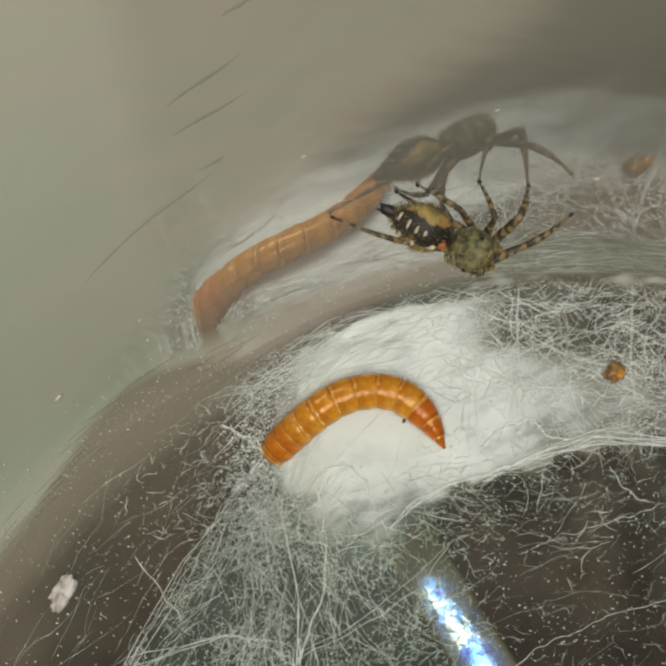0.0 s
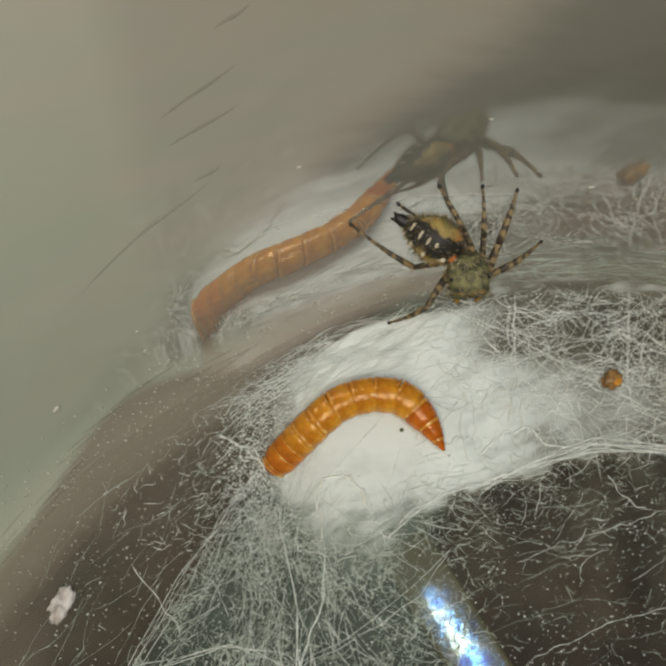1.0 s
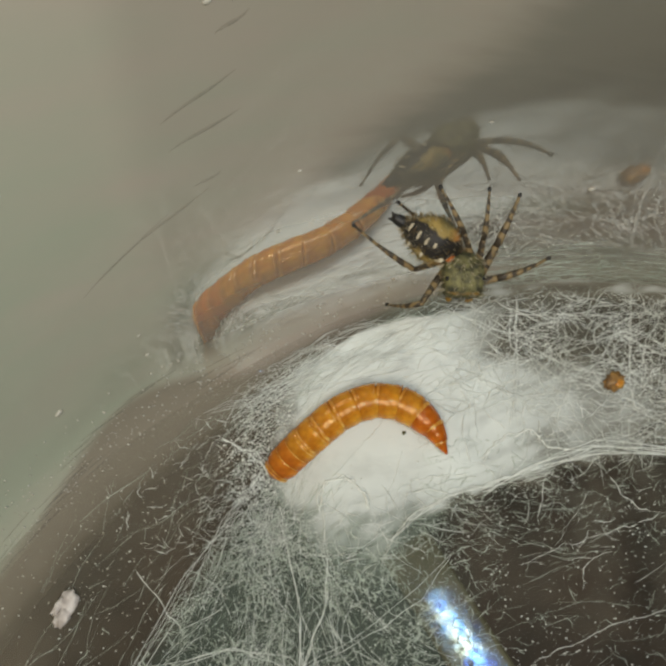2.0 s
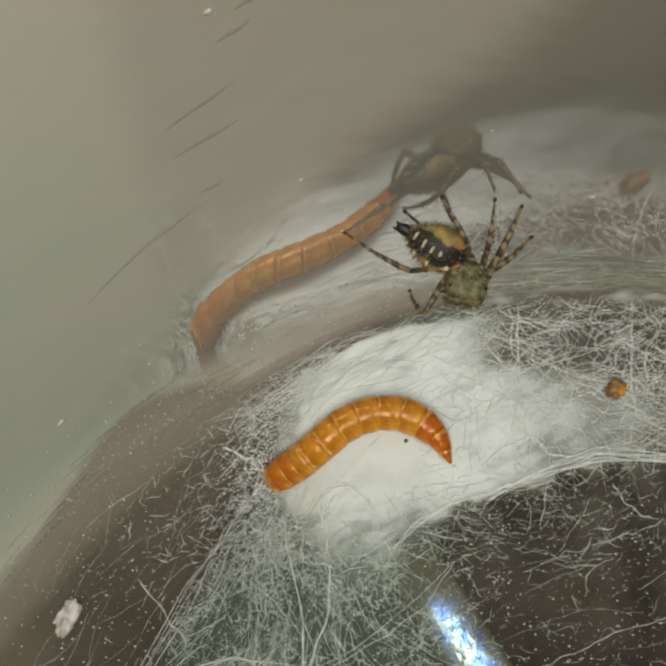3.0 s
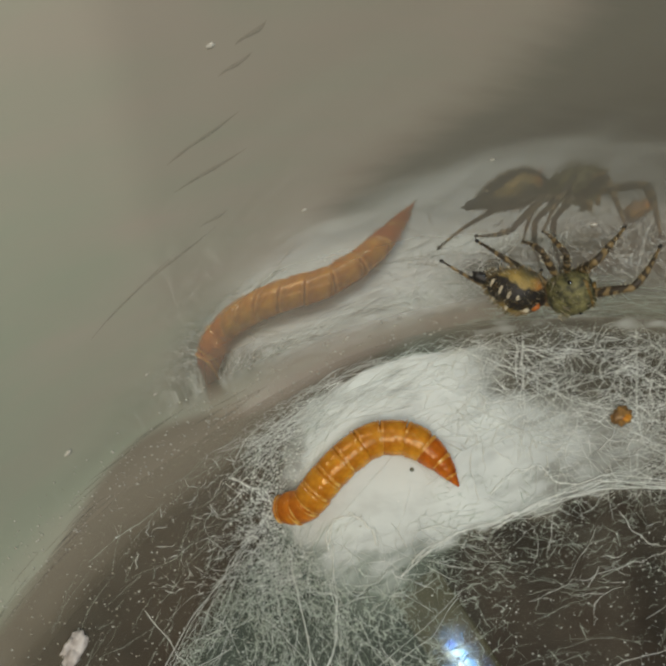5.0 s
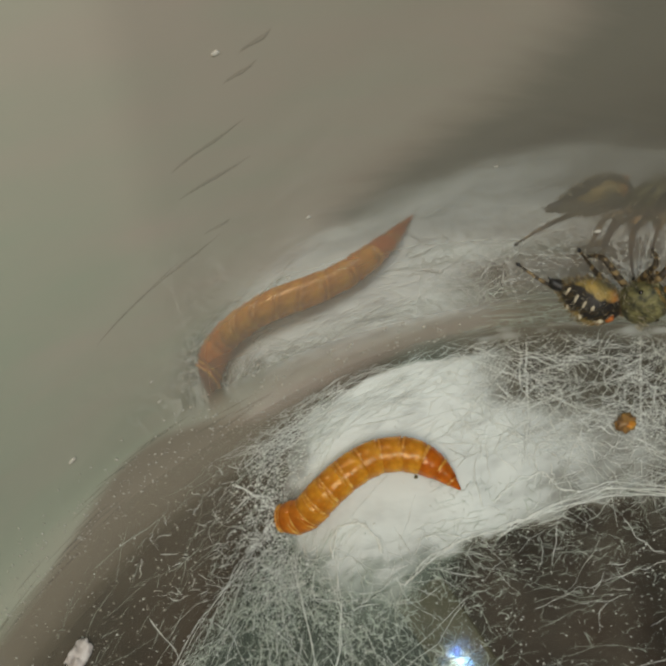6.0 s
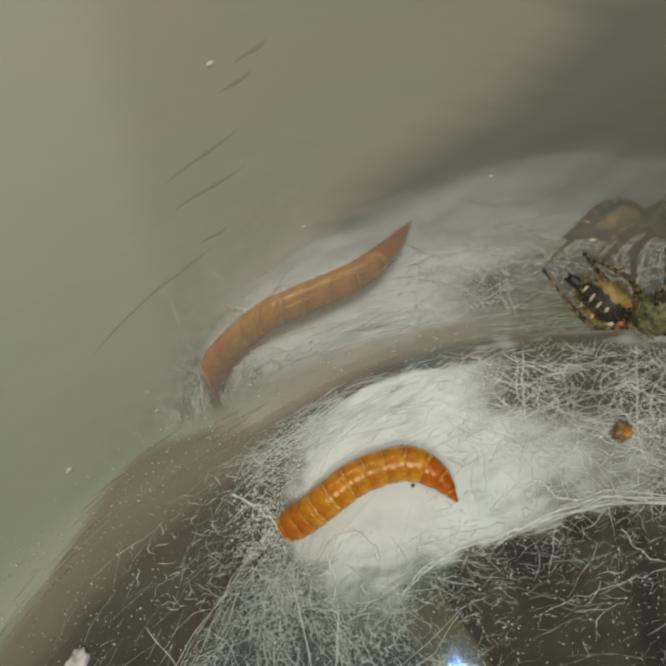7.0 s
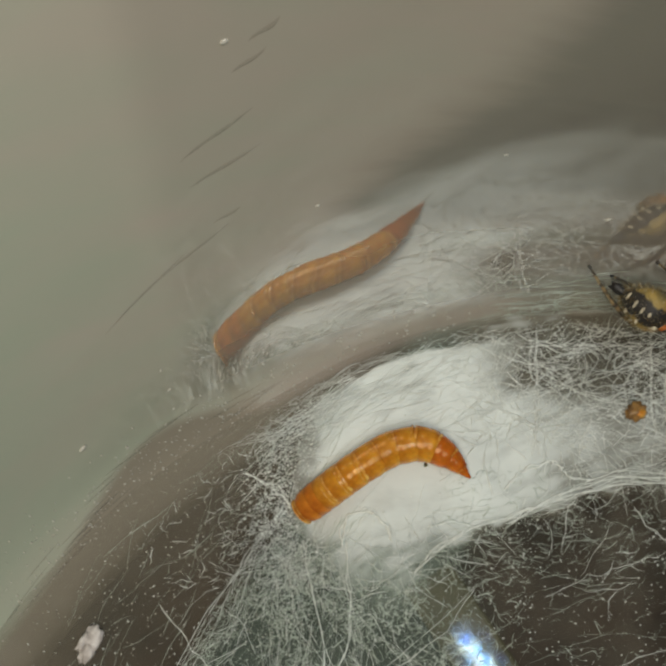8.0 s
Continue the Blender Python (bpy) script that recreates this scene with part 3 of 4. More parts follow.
def drawn_thread(points, radius, strands, seed, spread=0.25):
    """A bundle of strands that follows a line over the sheet."""
    rng, pieces = random.Random(seed), []
    for k in range(strands):
        arr = np.array([(x + rng.gauss(0, spread), y + rng.gauss(0, spread)) for x, y in points])
        steps = np.linspace(0, len(points) - 1, 6 * len(points))
        pts = []
        for u in steps:
            i = min(int(u), len(points) - 2)
            w = u - i
            w = w * w * (3 - 2 * w) * 0.4 + w * 0.6
            x, y = arr[i] * (1 - w) + arr[i + 1] * w
            x, y = x + 0.3 * noise.noise(Vector((u * 2, k * 9.1, seed))), y + 0.4 * noise.noise(Vector((u * 2.3, k * 5.3, seed + 7)))
            if wall_gap(Vector((x, y, 0))) > 0.1:
                pts.append((x, y, sheet_height(x, y) + 0.2 + 0.05 * k))
        if len(pts) > 2:
            size = radius * rng.uniform(0.6, 1.1)
            pieces.append(tube(pts, [size * (0.25 if i in (0, len(pts) - 1) else rng.uniform(0.55, 1.25)) for i in range(len(pts))], 4))
    v, f = join(pieces)
    return tagged(mesh_object("silk_thread", v, f, SILK), "long white silk thread lying over the sheet", "thread", "silk threads")


silk_fan()
drawn_thread([(6.4, -24.6), (8.4, -22.6), (12, -20.6), (15.4, -19.4), (20, -17.8), (26, -16.2), (36, -16.8)], 0.06, 4, 1, 0.22)
drawn_thread([(14.5, -20.0), (17.4, -18.6), (21, -16.6), (25, -15.7), (36, -16.0)], 0.06, 3, 2)
drawn_thread([(-0.2, -22.4), (-0.2, -20.6), (0.6, -19.3), (1.8, -19.0), (2.8, -19.3), (3.8, -20.5), (4.4, -21.8)], 0.07, 2, 3, 0.12)
drawn_thread([(1.3, -20.2), (2.2, -19.2)], 0.06, 1, 4, 0.05)
drawn_thread([(15.0, -17.2), (15.6, -15.9), (17.2, -14.9), (19.4, -14.3), (20.2, -15.0), (20.8, -15.8), (23, -16.2)], 0.06, 2, 5, 0.12)
drawn_thread([(20.2, -13.4), (20.5, -14.6), (20.0, -15.4)], 0.05, 1, 6, 0.05)
drawn_thread([(18.9, -1.5), (18.5, -5), (18.3, -9), (18.0, -14)], 0.04, 3, 7, 0.3)
drawn_thread([(29.8, 0.2), (29.5, -3), (29.4, -6), (29.0, -9), (29.3, -12), (33, -14)], 0.05, 2, 8, 0.15)
drawn_thread([(12, -2.5), (17, -5.2), (22, -7.6), (28, -9.4)], 0.045, 2, 9, 0.2)
drawn_thread([(9, -11.5), (16, -8.4), (23, -6.4), (29.5, -4.2), (37, -0.5)], 0.045, 2, 10, 0.2)
drawn_thread([(29.5, -4), (33, -6.4), (38, -9)], 0.045, 2, 11, 0.2)
drawn_thread([(-3.9, -21.6), (-2.8, -26), (-1.9, -31), (-1.6, -38)], 0.045, 2, 12, 0.15)
drawn_thread([(0.2, -21.5), (0.6, -26), (0.6, -30), (-0.8, -34), (-1.6, -36.5)], 0.05, 2, 13, 0.15)
drawn_thread([(-5.5, -18), (-9, -23.5), (-12.5, -29.5), (-18, -40)], 0.03, 4, 14, 0.5)
drawn_thread([(-16.5, -27.5), (-13.5, -31), (-12, -33)], 0.035, 1, 15, 0.1)
drawn_thread([(-1.6, -36), (4, -33), (9, -29), (12, -26)], 0.04, 2, 16, 0.3)
drawn_thread([(-16, -37), (-8, -34), (-3, -35), (-1.5, -37)], 0.04, 3, 17, 0.4)
drawn_thread([(17, -37), (20, -34.6), (23, -33.5), (26, -31.9), (30, -31), (40, -28.5)], 0.03, 1, 18, 0.3)
drawn_thread([(18, -26.4), (22, -25), (25, -24.6), (28, -23.4), (31, -22)], 0.03, 1, 19, 0.2)
drawn_thread([(26.5, -18.5), (28, -20.5), (30, -22)], 0.04, 1, 20, 0.1)
drawn_thread([(-9.5, -15.5), (-6.5, -16.5), (-5, -18.5)], 0.06, 2, 21, 0.15)
drawn_thread([(7.5, -20.5), (10, -20), (12.5, -20.8)], 0.05, 1, 22, 0.1)
drawn_thread([(7.8, -19.4), (10.5, -18.7), (13.5, -18.6)], 0.045, 1, 23, 0.1)


def specks(name, label, seed, count, xs, ys, sizes, mat, keep=None):
    """Tiny beads of silk glue and dust."""
    rng, pieces = random.Random(seed), []
    while len(pieces) < count:
        x, y = rng.uniform(*xs), rng.uniform(*ys)
        if wall_gap(Vector((x, y, 0))) < 0.3 or (keep and rng.random() > keep(x, y)):
            continue
        r = sizes[0] + (sizes[1] - sizes[0]) * rng.random() ** 2.2
        z, s = sheet_height(x, y) + r * 0.6 + 0.1, rng.uniform(0.7, 1.6)
        pieces.append(([(x - r * s, y, z), (x, y - r, z), (x + r * s, y, z), (x, y + r, z), (x, y, z + r), (x, y, z - r)],
                       [(0, 1, 4), (1, 2, 4), (2, 3, 4), (3, 0, 4), (1, 0, 5), (2, 1, 5), (3, 2, 5), (0, 3, 5)]))
    v, f = join(pieces)
    tagged(mesh_object(name, v, f, mat), label, "silk", kind="stuff")


def wall_specks():
    """Dust and silk crumbs stuck low on the wall."""
    rng, pieces = random.Random(35), []
    while len(pieces) < 900:
        turn, z = rng.uniform(100, 150), 0.2 + 7.5 * rng.random() ** 1.4
        if rng.random() > math.exp(-max(0, 118 - turn) / 8) * (1 if z < 5 else 0.25):
            continue
        q, r = wall_point(turn, z, 0.06), 0.03 + 0.09 * rng.random() ** 2
        s = rng.uniform(0.7, 2.2)
        pieces.append(([tuple(q + Vector(d)) for d in ((-r * s, 0, 0), (0, -r, -r * 0.4), (r * s, 0, r * 0.3), (0, r, r * 0.4), (0, 0, r), (0, 0, -r))],
                       [(0, 1, 4), (1, 2, 4), (2, 3, 4), (3, 0, 4), (1, 0, 5), (2, 1, 5), (3, 2, 5), (0, 3, 5)]))
    v, f = join(pieces)
    tagged(mesh_object("wall_dust", v, f, DROP), "pale dust and silk crumbs low on the cup wall", "dust", kind="stuff")


wall_specks()
specks("silk_beads", "tiny white silk beads scattered over the cup bottom", 31, 3300, (-28, 46), (-44, 0), (0.03, 0.095), SILK, lambda x, y: (1.0 - 0.9 * density(x, y)) * (0.55 + 0.45 * ease(-2, 1, past_fan(x, y))))
specks("silk_crumbs", "dense silk beads at the edge of the white sheet", 32, 800, (-10, 1), (-21, -5), (0.04, 0.12), SILK, lambda x, y: math.exp(-((x + 4.5 - 0.35 * (y + 12)) / 2.2) ** 2))
specks("silk_knots", "small clotted knots in the silk net beside the wall", 33, 900, (10, 44), (-13, 1.2), (0.035, 0.1), SILK)
specks("dust_specks", "pale dust specks on the brown cup bottom", 34, 520, (-28, -3), (-32, -8), (0.04, 0.1), DROP)


def wall_threads():
    """Short level silk threads stuck to the wall above the net."""
    rng, pieces = random.Random(8), []
    for i in range(190):
        turn, z = rng.uniform(68, 101), rng.uniform(0.3, 14) * rng.uniform(0.4, 1)
        reach, rise = rng.uniform(0.6, 4.5), rng.gauss(0, 0.6)
        n = 6
        pts = [wall_point(turn - reach * k / n, max(0.2, z + rise * k / n + 0.25 * noise.noise(Vector((k * 0.7, i, 1)))), 0.1) for k in range(n + 1)]
        size = rng.uniform(0.01, 0.024)
        pieces.append(tube(pts, [size * (0.3 if k in (0, n) else rng.uniform(0.6, 1.3)) for k in range(n + 1)]))
    for i in range(330):
        turn, z = rng.uniform(66, 99), 5.5 * rng.random() ** 1.6 + 0.2
        heading, n, pts = rng.uniform(0, 2 * math.pi), 7, []
        step = rng.uniform(0.15, 0.55)
        for k in range(n + 1):
            pts.append(wall_point(turn, max(0.15, z), 0.12))
            heading += rng.gauss(0, 0.5)
            turn, z = turn + math.degrees(step / 66) * math.cos(heading), z + step * 0.6 * math.sin(heading)
        size = rng.uniform(0.012, 0.028)
        pieces.append(tube(pts, [size * (0.3 if k in (0, n) else rng.uniform(0.6, 1.5)) for k in range(n + 1)]))
    v, f = join(pieces)
    tagged(mesh_object("wall_threads", v, f, FINE_SILK), "short level silk threads stuck to the cup wall", "silk", kind="stuff")


wall_threads()


# ---- the larva ----
SPINES = {}


def spine(t, *points):
    SPINES[t] = points


spine(0, (-5.0, -18.2), (-2.9, -16.2), (-0.7, -14.5), (1.8, -13.0), (4.7, -12.3), (7.4, -12.8), (9.7, -14.8), (11.2, -17.4))
spine(1, (-4.7, -18.4), (-2.6, -16.4), (-0.5, -14.5), (1.8, -12.7), (4.7, -11.8), (7.6, -12.1), (9.8, -14.2), (11.4, -16.8))
spine(1.5, (-4.5, -18.5), (-2.5, -16.5), (-0.4, -14.6), (1.9, -12.9), (4.8, -11.9), (7.6, -12.3), (9.9, -14.3), (11.4, -16.8))
spine(3, (-5.3, -18.4), (-2.7, -17.0), (-0.4, -15.4), (1.9, -13.6), (4.8, -12.5), (7.7, -12.7), (10.2, -14.4), (11.6, -17.0))
spine(3.5, (-5.2, -18.2), (-2.4, -17.4), (-0.3, -15.5), (2.0, -13.8), (4.8, -12.6), (7.7, -12.7), (10.1, -14.4), (11.8, -16.8))
spine(4, (-5.1, -18.3), (-2.3, -17.5), (-0.2, -15.5), (1.9, -13.4), (4.7, -12.2), (7.6, -12.4), (10.0, -14.2), (11.7, -16.7))
spine(4.7, (-5.2, -18.1), (-2.4, -17.8), (-0.4, -15.8), (1.8, -13.6), (4.5, -12.1), (7.6, -12.2), (10.0, -14.0), (11.8, -16.6))
spine(6, (-5.4, -18.2), (-2.8, -18.1), (-0.8, -16.4), (1.4, -14.6), (4.0, -13.2), (6.9, -13.0), (9.4, -14.1), (11.5, -16.1))
spine(6.5, (-5.1, -19.0), (-2.6, -17.8), (-0.3, -16.4), (1.9, -14.8), (4.5, -13.6), (7.3, -12.9), (9.7, -14.1), (11.5, -16.3))
spine(7, (-4.7, -18.6), (-2.3, -17.4), (-0.1, -16.0), (2.1, -14.5), (4.7, -13.4), (7.4, -13.0), (9.8, -14.2), (11.5, -16.4))
spine(7.5, (-4.0, -18.9), (-2.0, -17.4), (-0.0, -15.9), (2.3, -14.6), (4.7, -13.4), (7.4, -13.2), (9.6, -14.4), (11.4, -16.4))
spine(8, (-4.3, -19.0), (-2.1, -17.5), (0.0, -16.2), (2.2, -14.8), (4.6, -13.5), (7.3, -13.1), (9.6, -14.2), (11.5, -16.1))

GIRTH = 1.6
# ends of the segments along the body, as shares of its length: head, three chest rings, nine belly rings
CUTS = (0.0, 0.05, 0.115, 0.175, 0.24, 0.32, 0.41, 0.5, 0.595, 0.69, 0.785, 0.87, 0.945, 1.0)
LARVA_LENGTH = 21.2


def girth_at(s):
    front = 0.97 * math.sqrt(max(0.02, 1 - (1 - s / 0.1) ** 2)) if s < 0.1 else min(1, 0.97 + (s - 0.1) * 0.3)
    back = 1 if s < 0.7 else max(0.06, 1 - ((s - 0.7) / 0.3) ** 2.0 * 0.94)
    return GIRTH * front * back


def smooth_spine(points, n=120):
    """A curve through the points, evenly divided; the head dips into a hollow of the silk."""
    p = []
    for i, (x, y) in enumerate(points):
        s = i / (len(points) - 1)
        p.append(Vector((x, y, 1.52 - 3.82 * max(0, 1 - s / 0.35) - 0.25 * max(0, (s - 0.65) / 0.35))))
    p = [2 * p[0] - p[1]] + p + [2 * p[-1] - p[-2]]
    fine = []
    for i in range(1, len(p) - 2):
        for k in range(20):
            u = k / 20
            fine.append(0.5 * (2 * p[i] + (p[i + 1] - p[i - 1]) * u + (2 * p[i - 1] - 5 * p[i] + 4 * p[i + 1] - p[i + 2]) * u * u
                               + (3 * p[i] - p[i - 1] - 3 * p[i + 1] + p[i + 2]) * u ** 3))
    fine.append(p[-2])
    steps = [0.0]
    for a, b in zip(fine, fine[1:]):
        steps.append(steps[-1] + (b - a).length)
    share = np.linspace(0, steps[-1], n + 1)
    arr = np.array([tuple(q) for q in fine])
    return [Vector([float(np.interp(s, steps, arr[:, c])) for c in range(3)]) for s in share]


def body_pose(curve, s):
    n = len(curve) - 1
    k = s * n
    i = min(int(k), n - 1)
    q = curve[i].lerp(curve[i + 1], k - i)
    a, b = curve[max(0, i - 4)], curve[min(n, i + 5)]
    x = (b - a).normalized()
    y = Vector((0, 0, 1)).cross(x).normalized()
    m = Matrix((x, y, x.cross(y))).transposed().to_4x4()
    m.translation = q * MM
    return m


larva = tagged(new("larva"), "glossy amber orange mealworm larva curled on white silk", "larva")
LARVA_PARTS = []


def build_larva():
    for k in range(len(CUTS) - 1):
        a, b = CUTS[k], CUTS[k + 1]
        mid, half = (a + b) / 2, (b - a) / 2 * LARVA_LENGTH
        rings = []
        for i in range(13):
            u = -1 + 2 * i / 12
            r = girth_at(mid + u * (b - a) / 2)
            swell = 1 + 0.045 * (1 - u * u) - (0.04 if abs(u) > 0.95 else 0) + 0.012 * math.sin(9 * u + k)
            rings.append((u * half * 1.16, r * swell, r * swell * 0.97, 0))
        tail = k >= len(CUTS) - 4
        mat = HEAD if k == 0 else RUST if tail else CHEST_SKIN if k < 3 else AMBER
        seg = part("head" if k == 0 else "tail_tip" if k == len(CUTS) - 2 else "body_ring", lathe(rings, 28), mat, larva, "rust-brown tail ring" if tail else "")
        layer = seg.data.attributes.new("along", "FLOAT", "POINT")
        layer.data.foreach_set("value", [i / 12 for i in range(13) for j in range(28)])
        LARVA_PARTS.append((seg, mid))
        if 0 < k < len(CUTS) - 1:
            r = girth_at(a) * 1.015
            part("joint_band", lathe([(-half + x, r * f, r * f * 0.97, 0) for x, f in ((-0.2, 0.93), (-0.12, 0.995), (0.03, 1.016), (0.18, 0.995), (0.26, 0.93))], 28), PALE, seg, "pale joint band")
            if k < 10:
                part("joint_ridge", lathe([(-half + x, r * f, r * f * 0.97, 0) for x, f in ((-0.52, 0.94), (-0.47, 1.0), (-0.42, 1.006), (-0.36, 0.99), (-0.32, 0.94))], 28), PALE, seg, "pale joint ridge")
        if 1 <= k <= 3:
            for side in (1, -1):
                foot = [(0, side * 0.8, -1.1), (-0.3, side * 1.25, -1.5), (-0.55, side * 1.5, -1.45)]
                part("leg", tube(foot, [0.22, 0.15, 0.04], 6), AMBER, seg)


build_larva()


# ---- the spider ----
spider = tagged(new("spider"), "olive and golden jumping spider with banded legs on the cup wall", "spider")
SIZE = 0.89


def limb(name, made, mat, parent, label=""):
    """A part of the spider, at its size."""
    return part(name, ([tuple(c * SIZE for c in v) for v in made[0]], made[1]), mat, parent, label)


def plump(u):
    """How full the abdomen is, from its tip (0) to the waist (1)."""
    return max(0.05, math.sin(math.pi * min(1, (u * 0.97 + 0.02)) ** 1.25)) ** 0.7


def build_body():
    rings = []
    for i in range(17):
        u = i / 16
        x = -6.4 + 6.3 * u
        r = plump(u)
        rings.append((x, 2.15 * r, 1.9 * r, 0.35 + 0.25 * math.sin(math.pi * u)))
    abdomen = limb("abdomen", lathe(rings, 32), ABDOMEN, spider, "golden abdomen with a black back stripe")

    def back(x, y, lift):
        """A spot on the abdomen's back."""
        u = (x + 6.4) / 6.3
        r = plump(u)
        return x, y, 0.35 + 0.25 * math.sin(math.pi * u) + 1.9 * r * math.sqrt(max(0.01, 1 - (y / (2.15 * r)) ** 2)) + lift

    for x, y, w in ((-5.4, 0.2, 0.3), (-4.55, 0.1, 0.34), (-3.75, 0.0, 0.3), (-2.95, 0.05, 0.2), (-4.8, -1.1, 0.26), (-3.5, -1.25, 0.3)):
        limb("white_fleck", blob(back(x, y, -0.02), (0.13, w * 1.25, 0.07), 0.7, int(x * 9 + y * 5)), CREAM, abdomen)
    limb("cream_patch", blob(back(-2.0, -0.95, -0.22), (0.5, 0.36, 0.26), 0.5, 3), CREAM, abdomen)
    limb("orange_patch", blob(back(-1.2, -0.55, -0.25), (0.5, 0.45, 0.28), 0.5, 5), ORANGE, abdomen, "orange patch by the waist")
    limb("tail_cone", blob((-6.3, 0, 0.4), (0.95, 0.55, 0.55), 0.3, 9), BLACK, abdomen, "black tapered tip")
    for y in (-0.3, 0.3):
        limb("spinneret", tube([(-6.7, y * 0.7, 0.45), (-7.4, y, 0.4)], [0.22, 0.09], 8), BLACK, abdomen)

    rings = []
    for x, ry, rz, oz in ((-0.15, 0.5, 0.5, 0.2), (0.15, 1.1, 0.95, 0.25), (0.8, 1.55, 1.35, 0.35), (1.7, 1.75, 1.6, 0.5), (2.7, 1.72, 1.7, 0.6), (3.6, 1.66, 1.65, 0.6), (4.4, 1.58, 1.5, 0.5), (4.72, 1.4, 1.25, 0.4), (4.85, 0.6, 0.5, 0.35)):
        rings.append((x * 0.82, ry * 1.06, rz, oz))
    chest = limb("cephalothorax", lathe(rings, 28, 0.6), OLIVE, spider, "olive hairy head and chest")
    for y, r in ((0.5, 0.42), (1.2, 0.26)):
        for side in (1, -1):
            limb("eye", blob((3.8 - 0.3 * (y > 1), side * y, 0.75), (r * 0.7, r, r)), EYE, chest, "glossy black eye")
    for side in (1, -1):
        limb("eye", blob((2.1, side * 1.55, 1.75), (0.24, 0.24, 0.2)), EYE, chest, "glossy black eye")
    limb("face_band", blob((3.35, 0, 1.8), (0.26, 1.5, 0.36), 0.3, 4), GOLD, chest, "golden band of hair across the head")
    for side in (1, -1):
        limb("fang_base", blob((3.75, side * 0.5, -0.75), (0.45, 0.45, 0.85)), OLIVE, chest)
        limb("feeler", tube([(3.4, side * 0.9, -0.5), (4.2, side * 1.0, -0.4), (4.5, side * 0.85, -1.2)], [0.25, 0.3, 0.18], 8), GOLD, chest)
    rng, pieces = random.Random(11), []
    for i in range(1300):
        a, x = rng.uniform(0, 2 * math.pi), rng.uniform(-6.2, -0.4)
        if x < -0.3:
            u = (x + 6.4) / 6.3
            r = plump(u)
            ry, rz, oz = 2.15 * r, 1.9 * r, 0.35 + 0.25 * math.sin(math.pi * u)
        else:
            k = max(0.2, 1 - ((x - 2.4) / 2.7) ** 4)
            ry, rz, oz = 1.72 * k, 1.65 * k, 0.5
        d = Vector((0, math.cos(a), math.sin(a)))
        q = Vector((x, ry * d.y, oz + rz * d.z))
        pieces.append(tube([q, q + (d + Vector((-0.7, 0, 0))) * rng.uniform(0.1, 0.4)], [0.026, 0.007]))
    limb("hair", join(pieces[::4]), CREAM, spider, "fine pale bristles")
    limb("hair", join(pieces[1::4] + pieces[2::4]), GOLD, spider, "golden bristles")
    limb("hair", join(pieces[3::4]), OLIVE, spider, "olive brown bristles")
    pieces = []
    for i in range(650):
        a, x = rng.uniform(-0.6, math.pi + 0.6), rng.uniform(0.2, 3.7)
        d = Vector((0, math.cos(a), math.sin(a)))
        q = Vector((x, 1.7 * d.y, 0.5 + 1.6 * d.z))
        pieces.append(tube([q, q + (d + Vector((0.4, 0, 0))) * rng.uniform(0.2, 0.6)], [0.034, 0.008]))
    limb("hair", join(pieces[::3]), CREAM, chest, "fine pale bristles")
    limb("hair", join(pieces[1::3] + pieces[2::3]), OLIVE, chest, "olive brown bristles")
    return chest


CHEST = build_body()
LEG_ROOTS = {"L1": (2.9, 1.05, -0.4), "L2": (2.1, 1.2, -0.5), "L3": (1.3, 1.2, -0.5), "L4": (0.5, 1.0, -0.4),
             "R1": (2.9, -1.05, -0.4), "R2": (2.1, -1.2, -0.5), "R3": (1.3, -1.2, -0.5), "R4": (0.5, -1.0, -0.4)}
LEG_LENGTHS = {"L1": (3.9, 4.4), "L2": (3.4, 4.0), "L3": (3.4, 4.1), "L4": (3.6, 4.1),
               "R1": (4.0, 4.6), "R2": (3.5, 4.1), "R3": (3.7, 4.4), "R4": (3.8, 6.3)}
LEGS = {}


